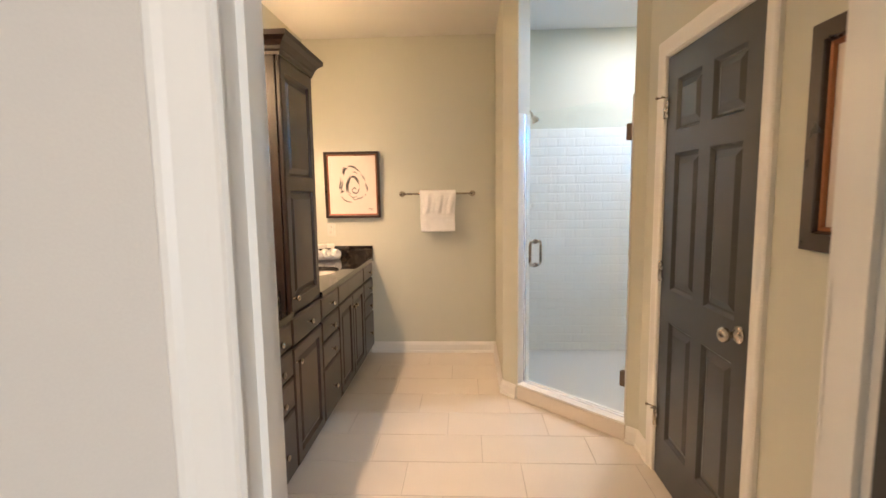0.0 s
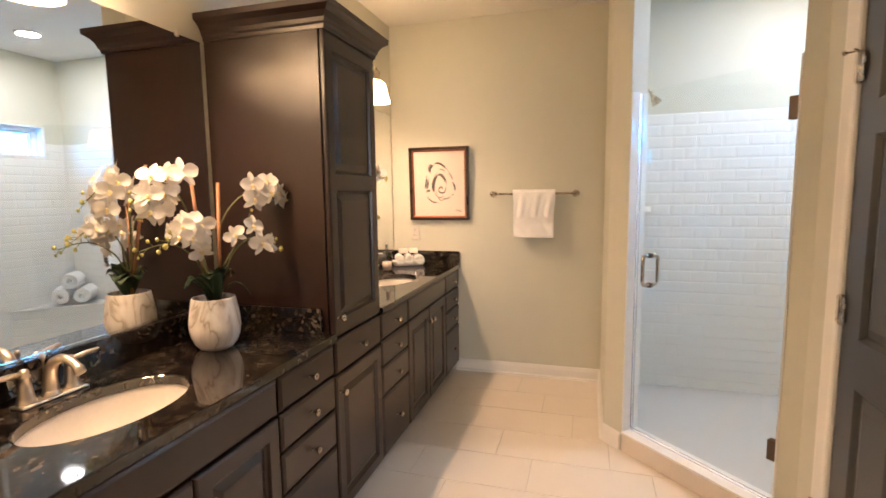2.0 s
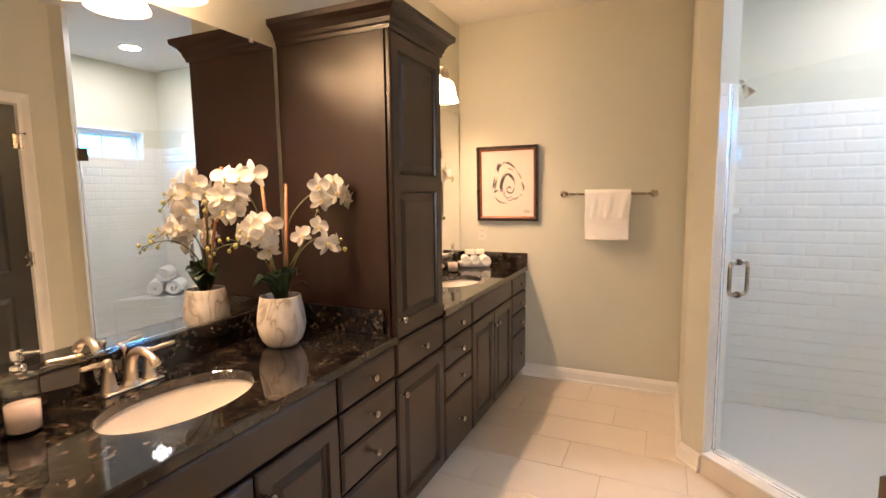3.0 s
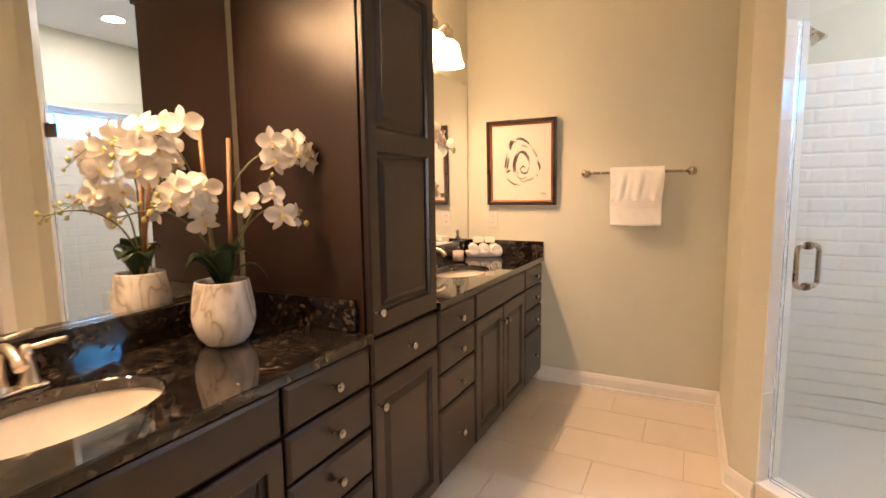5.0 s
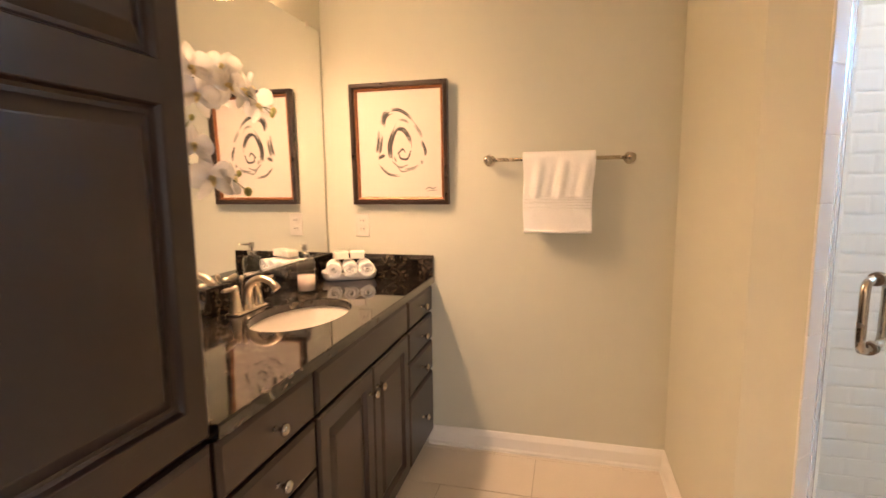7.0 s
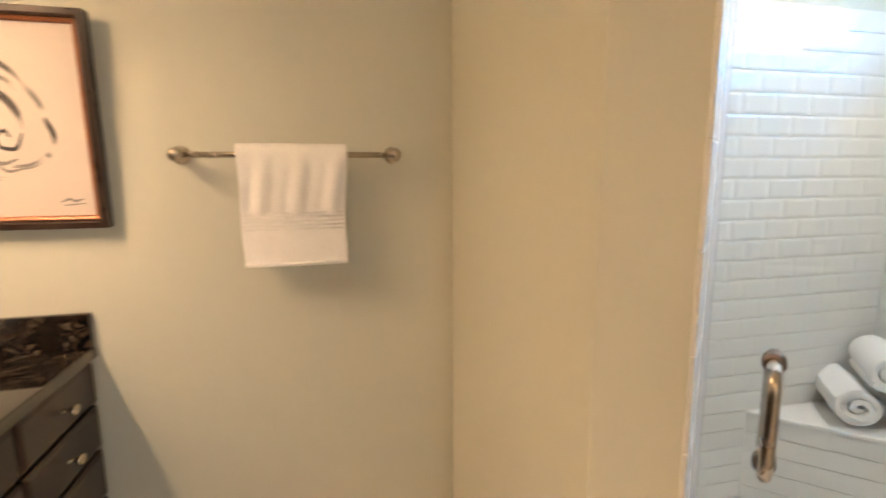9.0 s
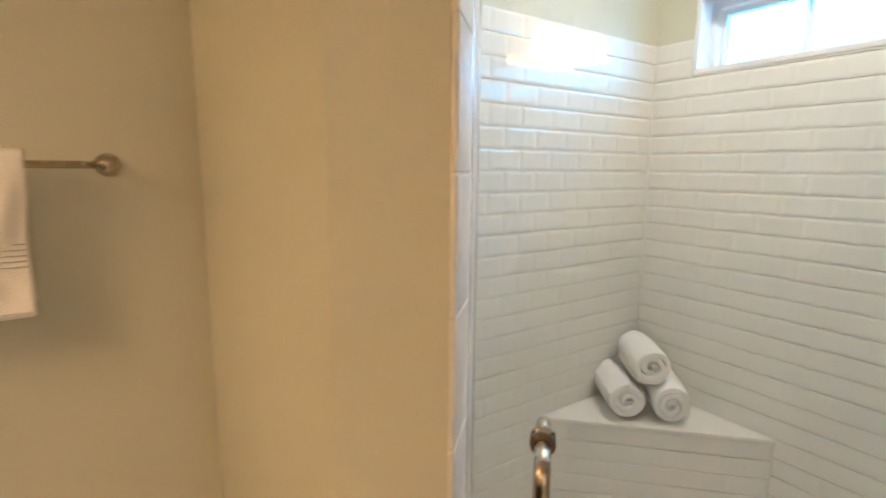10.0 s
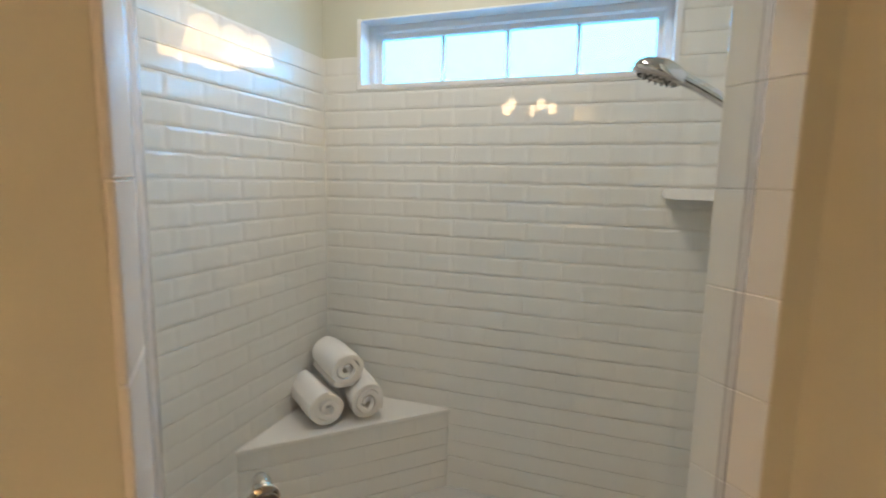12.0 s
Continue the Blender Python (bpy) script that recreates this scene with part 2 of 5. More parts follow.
# frosted glass lets part of the bulb's light straight through
st = SHADE.node_tree
clear = st.nodes.new("ShaderNodeBsdfTransparent")
clear.inputs[0].default_value = (1.0, 0.97, 0.92, 1)
blend = st.nodes.new("ShaderNodeMixShader")
blend.inputs[0].default_value = 0.81
st.links.new(clear.outputs[0], blend.inputs[1])
st.links.new(st.nodes["Principled BSDF"].outputs[0], blend.inputs[2])
st.links.new(blend.outputs[0], st.nodes["Material Output"].inputs[0])
CANDLE = glow("lit_candle_shade", (1.0, 0.66, 0.34), 30.0)
SKYGLOW = glow("pale_blue_sky_beyond", (0.085, 0.46, 1.0), 12.5)
CANLIGHT = glow("recessed_lamp_lens", (1.0, 0.90, 0.75), 12.0)

# ---- building helpers ----


def box(bm, x0, x1, y0, y1, z0, z1):
    vs = [bm.verts.new((x, y, z)) for z in (z0, z1) for x, y in ((x0, y0), (x1, y0), (x1, y1), (x0, y1))]
    for f in ((3, 2, 1, 0), (4, 5, 6, 7), (0, 1, 5, 4), (1, 2, 6, 5), (2, 3, 7, 6), (3, 0, 4, 7)):
        bm.faces.new([vs[i] for i in f])
    return vs


def soft_box(x0, x1, y0, y1, z0, z1, r=0.004, seg=2):
    bm = bmesh.new()
    box(bm, x0, x1, y0, y1, z0, z1)
    bmesh.ops.bevel(bm, geom=list(bm.edges), offset=r, segments=seg, affect="EDGES", profile=0.5)
    return bm


def prism(bm, poly, z0, z1):
    """An upright prism over a plan, given counter-clockwise."""
    lo = [bm.verts.new((x, y, z0)) for x, y in poly]
    hi = [bm.verts.new((x, y, z1)) for x, y in poly]
    n = len(poly)
    bm.faces.new(lo[::-1])
    bm.faces.new(hi)
    for i in range(n):
        j = (i + 1) % n
        bm.faces.new((lo[i], lo[j], hi[j], hi[i]))


def lathe(profile, seg=28, bm=None, m=None, close=True):
    """A body of revolution about z from (radius, height) pairs."""
    bm = bm or bmesh.new()
    m = m or Matrix.Identity(4)
    rings = []
    for r, z in profile:
        if r < 1e-5:
            rings.append([bm.verts.new(m @ Vector((0, 0, z)))])
        else:
            rings.append([bm.verts.new(m @ Vector((r * math.cos(a), r * math.sin(a), z))) for a in (2 * math.pi * k / seg for k in range(seg))])
    for a, b in zip(rings, rings[1:]):
        for k in range(seg):
            j = (k + 1) % seg
            if len(a) == 1 and len(b) == 1:
                continue
            if len(a) == 1:
                bm.faces.new((a[0], b[j], b[k]))
            elif len(b) == 1:
                bm.faces.new((a[k], a[j], b[0]))
            else:
                bm.faces.new((a[k], a[j], b[j], b[k]))
    for f in bm.faces:
        f.smooth = True
    return bm


def tube(points, radius, seg=10, bm=None, flat=1.0):
    """A round bar swept along points; radius may be a list."""
    bm = bm or bmesh.new()
    pts = [Vector(p) for p in points]
    rad = radius if isinstance(radius, (list, tuple)) else [radius] * len(pts)
    rings, side = [], None
    for i, p in enumerate(pts):
        d = (pts[min(i + 1, len(pts) - 1)] - pts[max(i - 1, 0)]).normalized()
        if side is None:
            side = d.orthogonal().normalized()
        side = (side - d * side.dot(d)).normalized()
        up = d.cross(side)
        rings.append([bm.verts.new(p + rad[i] * (math.cos(a) * side + flat * math.sin(a) * up)) for a in (2 * math.pi * k / seg for k in range(seg))])
    for a, b in zip(rings, rings[1:]):
        for k in range(seg):
            j = (k + 1) % seg
            bm.faces.new((a[k], a[j], b[j], b[k]))
    bm.faces.new(rings[0][::-1])
    bm.faces.new(rings[-1])
    for f in bm.faces:
        f.smooth = len(f.verts) == 4
    return bm


def curve_points(ctrl, n=16):
    """A smooth line through control points."""
    c = [Vector(p) for p in ctrl]
    c = [2 * c[0] - c[1]] + c + [2 * c[-1] - c[-2]]
    out = []
    for i in range(1, len(c) - 2):
        for k in range(n):
            t = k / n
            a, b, d, e = c[i - 1], c[i], c[i + 1], c[i + 2]
            out.append(0.5 * ((2 * b) + (d - a) * t + (2 * a - 5 * b + 4 * d - e) * t * t + (3 * b - a - 3 * d + e) * t ** 3))
    out.append(c[-2])
    return out


def rings(w, h, steps, closed=True, back=True):
    """Nested rectangles in the y-z plane facing +x: (inset, height out) pairs from the rim inwards."""
    bm = bmesh.new()
    loops = []
    for inset, out in steps:
        loops.append([bm.verts.new((out, y, z)) for y, z in ((inset, inset), (w - inset, inset), (w - inset, h - inset), (inset, h - inset))])
    for a, b in zip(loops, loops[1:]):
        for k in range(4):
            j = (k + 1) % 4
            bm.faces.new((a[k], a[j], b[j], b[k]))
    if closed:
        bm.faces.new(loops[-1])
        if back:
            bm.faces.new(loops[0][::-1])
    else:
        a, b = loops[-1], loops[0]
        for k in range(4):
            j = (k + 1) % 4
            bm.faces.new((a[k], a[j], b[j], b[k]))
    return bm


def part(name, bm, material, parent=None, label="", m=None):
    """Links a bmesh as one mesh object under a thing or a part."""
    bmesh.ops.recalc_face_normals(bm, faces=bm.faces)
    me = bpy.data.meshes.new(name)
    bm.to_mesh(me)
    bm.free()
    me.materials.append(material)
    ob = new(name, me)
    if parent:
        ob.parent = parent
    if m:
        ob.matrix_local = m
    return tagged(ob, label)


def thing(name, label, category, m=None, group="", kind=""):
    ob = new(name)
    ob.empty_display_size = 0.05
    if m:
        ob.matrix_world = m
    return tagged(ob, label, category, group, kind)


def structure(name, bm, material, label="", category=""):
    return tagged(part(name, bm, material), label, category, kind="structure")


def boxes(*dims):
    bm = bmesh.new()
    for d in dims:
        box(bm, *d)
    return bm


# ---- the large structure ----
H = 2.74
WX, NY, EX = -1.389, 4.27, 0.955
SN, SE, SS = 4.19, 2.07, 2.50
structure("wall_west", boxes((WX - 0.12, WX, 0.60, NY + 0.15, 0, H)), PAINT, "pale sage painted wall behind the vanity", "wall")
structure("wall_north", boxes((WX, 0.40, NY, NY + 0.15, 0, H)), PAINT, "pale sage painted wall with towel bar", "wall")
bm = bmesh.new()
prism(bm, [(0.256, 3.37), (0.3465, 3.2636), (0.43, 3.34), (0.40, 3.385), (0.40, NY), (0.256, NY)], 0, H)
structure("wall_shower_west", bm, PAINT, "pale sage painted partition beside the shower", "wall")
bm = bmesh.new()
prism(bm, [(0.90, 2.69), (EX, 2.635), (EX, 2.415), (1.07, 2.415), (1.07, 2.68), (0.98, 2.77)], 0, H)
structure("wall_shower_jamb", bm, PAINT, "pale sage painted stub wall between shower and closet door", "wall")
structure("wall_shower_north", boxes((0.40, SE + 0.012, SN + 0.010, NY + 0.15, 0, H)), PAINT, "painted shower wall above white tile", "wall")
structure("wall_shower_south", boxes((1.07, SE + 0.16, SS - 0.13, SS - 0.010, 0, H)), PAINT, "painted shower wall above white tile", "wall")
W0, W1, WZ0, WZ1 = 2.757, 4.005, 1.818, 2.095
structure("wall_shower_east", boxes(
    (SE + 0.012, SE + 0.070, SS - 0.010, NY + 0.15, 0, WZ0), (SE + 0.070, SE + 0.16, SS - 0.010, NY + 0.15, 0, WZ0 - 0.038), (SE + 0.070, SE + 0.16, SS - 0.010, W0, WZ0 - 0.038, WZ0), (SE + 0.070, SE + 0.16, W1, NY + 0.15, WZ0 - 0.038, WZ0), (SE + 0.012, SE + 0.16, SS - 0.010, NY + 0.15, WZ1, H),
    (SE + 0.012, SE + 0.16, SS - 0.010, W0, WZ0, WZ1), (SE + 0.012, SE + 0.16, W1, NY + 0.15, WZ0, WZ1)), PAINT, "painted outer shower wall with a high slot window", "wall")
D0, D1, DH = 1.62, 2.385, 2.035
structure("wall_east", boxes((EX, 1.07, 0.72, D0 - 0.02, 0, H), (EX, 1.07, D0 - 0.02, 2.415, DH + 0.02, H)), PAINT, "pale sage painted wall around the closet door", "wall")
J0, J1 = -0.295, 0.555
structure("wall_entry", boxes((-2.6, J0 - 0.02, 0.66, 0.72, 0, H), (J1 + 0.02, 2.6, 0.66, 0.72, 0, H), (J0 - 0.02, J1 + 0.02, 0.66, 0.72, 2.06, H)), PAINT, "painted wall around the bathroom entry", "wall")
structure("wall_entry_bedroom", boxes((-2.6, J0 - 0.02, 0.60, 0.66, 0, H), (J1 + 0.02, 2.6, 0.60, 0.66, 0, H), (J0 - 0.02, J1 + 0.02, 0.60, 0.66, 2.06, H)), BEDWALL, "cream bedroom wall around the bathroom entry", "wall")
structure("wall_closet", boxes((1.07, 2.6, 2.2, 2.37, 0, H), (1.9, 2.0, 0.72, 2.2, 0, H)), PAINT, "plain painted closet walls", "wall")
structure("ceiling", boxes((WX - 0.12, 2.6, 0.60, NY + 0.15, H, H + 0.1)), CEIL, "flat white ceiling", "ceiling")
structure("wall_bedroom", boxes((-2.6, 0.4, -4.1, -4.0, 0, H), (2.0, 2.6, -4.1, -4.0, 0, H), (0.4, 2.0, -4.1, -4.0, 0, 0.7), (0.4, 2.0, -4.1, -4.0, 2.3, H), (2.5, 2.6, -4.0, 0.6, 0, H), (-2.6, -2.5, -4.0, 0.6, 0, H)), BEDWALL, "plain bedroom walls", "wall")
structure("ceiling_bedroom", boxes((-2.6, 2.6, -4.1, 0.6, H, H + 0.1)), CEIL, "flat white bedroom ceiling", "ceiling")
structure("floor_bedroom", boxes((-2.6, 2.6, -4.1, 0.66, -0.1, 0.0)), CARPET, "beige bedroom carpet", "floor")
floor = structure("floor", boxes((WX - 0.12, 2.3, 0.66, NY + 0.15, -0.1, -0.003)), GROUT, "large cream porcelain tiles with thin grout", "floor")
structure("ground", boxes((-300, 300, -300, 300, -0.4, -0.3)), mat("far_grass", (0.08, 0.11, 0.04), 0.9, vary=0.3, scale=0.3), "grass outside the house", "ground")

# shower floor pan and curb across the opening
bm = bmesh.new()
prism(bm, [(0.43, 3.345), (0.98, 2.775), (1.07, 2.69), (1.07, SS), (SE, SS), (SE, SN), (0.40, SN), (0.40, 3.39)], -0.002, 0.045)
structure("shower_pan", bm, SHOWERFLOOR, "white shower floor pan", "shower floor")
ux, uy = (0.90 - 0.35), (2.69 - 3.26)
ul = math.hypot(ux, uy)
ux, uy = ux / ul, uy / ul
vx, vy = -uy, ux
DIAG = Matrix(((ux, vx, 0, 0.35), (uy, vy, 0, 3.26), (0, 0, 1, 0), (0, 0, 0, 1)))
bm = soft_box(-0.004, ul - 0.001, -0.006, 0.112, 0.0, 0.098, 0.006)
bmesh.ops.transform(bm, matrix=DIAG, verts=bm.verts)
structure("shower_curb", bm, FLOORTILE, "cream tiled shower curb", "curb")
bm = soft_box(-0.003, ul - 0.002, -0.010, 0.116, 0.0985, 0.112, 0.004)
bmesh.ops.transform(bm, matrix=DIAG, verts=bm.verts)
structure("curb_cap", bm, PAN, "white stone cap on the shower curb", "curb")


def baseboard(name, pts, mirror=1):
    """A moulded skirting swept along a plan line; the room lies to the right of it."""
    prof = [(0.0, 0.0), (0.022, 0.0), (0.022, 0.012), (0.015, 0.020), (0.014, 0.070), (0.010, 0.082), (0.005, 0.094), (0.0, 0.098)]
    bm = bmesh.new()
    p2 = [Vector(p) for p in pts]
    cols = []
    for i, p in enumerate(p2):
        dirs = []
        if i:
            dirs.append((p - p2[i - 1]).normalized())
        if i < len(p2) - 1:
            dirs.append((p2[i + 1] - p).normalized())
        ns = [Vector((d.y, -d.x)) for d in dirs]
        nn = (ns[0] + ns[-1]).normalized()
        k = 1 / max(0.3, nn.dot(ns[0]))
        cols.append([bm.verts.new((p.x + nn.x * k * o * mirror, p.y + nn.y * k * o * mirror, z)) for o, z in prof])
    for a, b in zip(cols, cols[1:]):
        for j in range(len(prof) - 1):
            bm.faces.new((a[j], b[j], b[j + 1], a[j + 1]))
    bm.faces.new(cols[0])
    bm.faces.new(cols[-1][::-1])
    return structure(name, bm, TRIM, "cream-white moulded baseboard", "baseboard")


baseboard("baseboard_north", [(-0.86, NY - 0.001), (0.255, NY - 0.001), (0.255, 3.37), (0.341, 3.266)])
baseboard("baseboard_jamb", [(0.905, 2.684), (EX - 0.001, 2.634), (EX - 0.001, 2.46)])
baseboard("baseboard_east", [(EX - 0.001, 1.54), (EX - 0.001, 0.722), (0.65, 0.722)])


def casing_profile(w):
    return [(0.0, 0.0), (0.0, 0.010), (0.006, 0.015), (0.014, 0.012), (0.030, 0.013), (w - 0.028, 0.018), (w - 0.016, 0.022), (w - 0.006, 0.022), (w, 0.016), (w, 0.0)]


def casing(name, a0, a1, top, m, w=0.075, label="white moulded door casing"):
    """Two legs and a head round an opening, mitred; local y runs across, z up, +x out of the wall."""
    bm = bmesh.new()
    cols = []
    for (cy, cz, sy, sz) in ((a0, 0, -1, 0), (a0, top, -1, 1), (a1, top, 1, 1), (a1, 0, 1, 0)):
        cols.append([bm.verts.new((h, cy + sy * d, cz + sz * d)) for d, h in casing_profile(w)])
    for a, b in zip(cols, cols[1:]):
        for j in range(len(a) - 1):
            bm.faces.new((a[j], b[j], b[j + 1], a[j + 1]))
    bm.faces.new(cols[0])
    bm.faces.new(cols[-1][::-1])
    bmesh.ops.transform(bm, matrix=m, verts=bm.verts)
    return structure(name, bm, TRIM, label, "door casing")


casing("trim_closet_door", D0 - 0.008, D1 + 0.008, DH + 0.008, pose(EX, 0, 0, 0, 0, 180) @ Matrix.Diagonal((1, -1, 1, 1)))
casing("trim_entry_bedroom", J0, J1, 2.045, pose(0, 0.60, 0, 0, 0, -90), 0.095)
casing("trim_entry_bathroom", -J1, -J0, 2.045, pose(0, 0.72, 0, 0, 0, 90), 0.075)
structure("trim_entry_jamb", boxes((J0 - 0.02, J0, 0.598, 0.722, 0, 2.045), (J1, J1 + 0.02, 0.598, 0.722, 0, 2.045), (J0 - 0.02, J1 + 0.02, 0.598, 0.722, 2.045, 2.06),
                                   (J0, J0 + 0.012, 0.640, 0.676, 0, 2.045), (J1 - 0.012, J1, 0.640, 0.676, 0, 2.045)), TRIM, "white painted door jamb with stop", "door jamb")
structure("trim_closet_jamb", boxes((EX + 0.001, 1.069, D0 - 0.02, D0 - 0.003, 0, DH + 0.02), (EX + 0.001, 1.069, D1 + 0.003, D1 + 0.03, 0, DH + 0.02), (EX + 0.001, 1.069, D0 - 0.003, D1 + 0.003, DH + 0.003, DH + 0.02)), TRIM, "white painted closet door jamb", "door jamb")


def panel_door(name, width, height, m, label):
    """A six-panel painted door; local y across from the hinge, z up, +x towards the viewer, 35 mm thick."""
    d = thing(name, label, "door", m, kind="structure")
    t, st = 0.035, 0.105
    mid = width / 2
    rails = [(0.0, 0.215), (0.80, 0.955), (1.585, 1.685), (height - 0.115, height)]
    for y0, y1 in ((0, st), (width - st, width)):
        part("stile", boxes((-t, 0, y0, y1, 0, height)), DOORGREY, d)
    for z0, z1 in rails:
        part("rail", boxes((-t, 0, st, width - st, z0, z1)), DOORGREY, d)
    for (a, b) in zip(rails, rails[1:]):
        z0, z1 = a[1], b[0]
        part("mullion", boxes((-t, 0, mid - 0.048, mid + 0.048, z0, z1)), DOORGREY, d)
        for y0, y1 in ((st, mid - 0.048), (mid + 0.048, width - st)):
            bm = rings(y1 - y0, z1 - z0, [(0.0, 0.0), (0.004, -0.004), (0.012, -0.014), (0.020, -0.015), (0.046, -0.004), (0.049, -0.003)], back=False)
            part("panel", bm, DOORGREY, d, m=pose(0, y0, z0))
            part("panel", rings(y1 - y0, z1 - z0, [(0.0, 0.0), (0.004, -0.004), (0.012, -0.014), (0.020, -0.015), (0.046, -0.004), (0.049, -0.003)], back=False), DOORGREY, d,
                 m=pose(-t, y1, z0, 0, 0, 180))
    return d


def door_knob(parent, y, z):
    prof = [(0.0, 0.0), (0.033, 0.0), (0.033, 0.004), (0.028, 0.009), (0.013, 0.012), (0.011, 0.030), (0.014, 0.036), (0.024, 0.042), (0.028, 0.052), (0.026, 0.062), (0.017, 0.069), (0.0, 0.071)]
    part("door_knob", lathe(prof, 28), NICKEL, parent, "satin nickel round door knob", pose(0.0, y, z, 0, 90, 0))


closet = panel_door("door_1", D1 - D0, DH - 0.008, pose(EX - 0.002, D1, 0.006, 0, 0, 180), "closed charcoal painted six-panel closet door")
door_knob(closet, D1 - D0 - 0.065, 0.915)
for hz in (0.29, 1.03, 1.80):
    bm = lathe([(0, -0.052), (0.004, -0.051), (0.0075, -0.046), (0.0075, 0.046), (0.004, 0.051), (0, 0.052)], 12)
    box(bm, -0.002, 0.002, 0.0, 0.028, -0.045, 0.045)
    box(bm, -0.002, 0.003, -0.022, 0.0, -0.045, 0.045)
    hinge = part("hinge", bm, NICKEL, closet, "satin nickel butt hinge", pose(0.008, -0.001, hz))
    if hz != 1.03:
        bm = tube([(0.006, 0, 0.05), (0.012, -0.01, 0.05), (0.030, -0.028, 0.05)], 0.0032, 8)
        tube([(0.006, 0, 0.05), (0.026, 0.022, 0.05)], 0.0032, 8, bm)
        lathe([(0, 0), (0.0075, 0), (0.0075, 0.008), (0, 0.008)], 10, bm, pose(0.028, -0.026, 0.05, 90, 0, 45))
        part("hinge_stop", bm, NICKEL, hinge, "hinge-pin door stop with rubber tip")
entry = panel_door("door_2", 0.80, 2.03, pose(J1 - 0.028, 0.588, 0.006, 0, 0, 180), "open charcoal painted six-panel entry door")
door_knob(entry, 0.735, 0.915)

# ---- high window in the shower ----
win = thing("window_1", "white vinyl slot window with four panes", "window", pose(SE + 0.078, W0, WZ0 - 0.038), kind="structure")
ww, wh = W1 - W0, WZ1 - WZ0 + 0.038
part("window_frame", rings(ww, wh, [(0.0, 0.045), (0.0, 0.0), (0.012, -0.005), (0.034, -0.005), (0.040, 0.008), (0.040, 0.045)], closed=False), VINYL, win, "white vinyl frame")
part("window_sash", rings(ww - 0.08, wh - 0.08, [(0.0, 0.04), (0.0, 0.012), (0.018, 0.012), (0.022, 0.02), (0.022, 0.04)], closed=False), VINYL, win, "", pose(0, 0.04, 0.04))
pane = part("pane", boxes((0.026, 0.030, 0.055, ww - 0.055, 0.055, wh - 0.055)), SHEET, win, "clear window glass")
pane.visible_shadow = False
for k in (1, 2, 3):
    y = 0.062 + (ww - 0.124) * k / 4
    part("muntin", boxes((0.020, 0.036, y - 0.008, y + 0.008, 0.062, wh - 0.062)), VINYL, win)
NB = (SE - 0.0088, SE - 0.0002)
structure("trim_window_reveal", boxes((*NB, W0 - 0.012, W1 + 0.012, WZ0 - 0.012, WZ0 + 0.0003), (*NB, W0 - 0.012, W0 + 0.0003, WZ0 + 0.0003, WZ1 + 0.004), (*NB, W1 - 0.0003, W1 + 0.012, WZ0 + 0.0003, WZ1 + 0.004), (SE - 0.0085, SE + 0.070, W0 + 0.0005, W1 - 0.0005, WZ0 + 0.0005, WZ0 + 0.007), (SE - 0.0085, SE + 0.079, W0 + 0.0005, W1 - 0.0005, WZ1 - 0.007, WZ1 - 0.0005),
                                     (SE - 0.0085, SE + 0.079, W0 + 0.0005, W0 + 0.007, WZ0 + 0.007, WZ1 - 0.007), (SE - 0.0085, SE + 0.079, W1 - 0.007, W1 - 0.0005, WZ0 + 0.007, WZ1 - 0.007)), VINYL, "white window reveal", "window trim")

structure("backdrop", boxes((2.60, 2.62, 2.2, 4.6, 1.72, 2.70)), SKYGLOW, "plain bright blue sky seen through the high window", "sky")

# ---- vanity ----
FX = -0.858          # face frames
CZ = 0.868           # top of the stone
KB = 0.075           # bottom of the faces
T0, T1 = 2.245, 2.715


def cabinet_knob(parent, y, z, x=0.020):
    prof = [(0.0, 0.0), (0.0075, 0.0), (0.0060, 0.004), (0.0050, 0.012), (0.0070, 0.018), (0.0135, 0.022), (0.0150, 0.026), (0.0135, 0.031), (0.008, 0.034), (0.0, 0.035)]
    part("knob", lathe(prof, 20), NICKEL, parent, "satin nickel mushroom knob", pose(x, y, z, 0, 90, 0))


def drawer_front(parent, y0, y1, z0, z1, knob=True, name="drawer"):
    w, h = y1 - y0, z1 - z0
    d = part(name, rings(w, h, [(0.0, 0.0), (0.0, 0.012), (0.003, 0.015), (0.008, 0.018), (0.012, 0.020), (0.02, 0.020)]), ESPRESSO, parent, "", pose(0.0015, y0, z0))
    if knob:
        cabinet_knob(d, w / 2, h / 2)
    return d


PANEL = [(0.0, 0.0), (0.0, 0.013), (0.003, 0.017), (0.008, 0.020), (0.055, 0.020), (0.057, 0.018), (0.061, 0.009), (0.066, 0.0045), (0.073, 0.0045), (0.097, 0.0165), (0.100, 0.0172)]


def cabinet_door(parent, y0, y1, z0, z1, knob=None, splits=None, name="door"):
    """A raised-panel door; splits gives the heights between which the panels sit."""
    w, h = y1 - y0, z1 - z0
    if not splits:
        d = part(name, rings(w, h, PANEL), ESPRESSO, parent, "", pose(0.0015, y0, z0))
    else:
        d = part(name, rings(w, h, PANEL[:5] + [(0.0551, 0.003)]), ESPRESSO, parent, "", pose(0.0015, y0, z0))
        edges = [0.0551] + [v for s in splits for v in s] + [h - 0.0551]
        for a, b in zip(edges[::2], edges[1::2]):
            part("rail", boxes((0.0025, 0.020, 0.0552, w - 0.0552, a, b)), ESPRESSO, d)
        for a, b in splits:
            inner = [(i - 0.055, o) for i, o in PANEL[4:]]
            part("panel", rings(w - 0.11, b - a, inner, back=False), ESPRESSO, d, "", pose(0, 0.055, a))
    if knob:
        cabinet_knob(d, *knob)
    return d


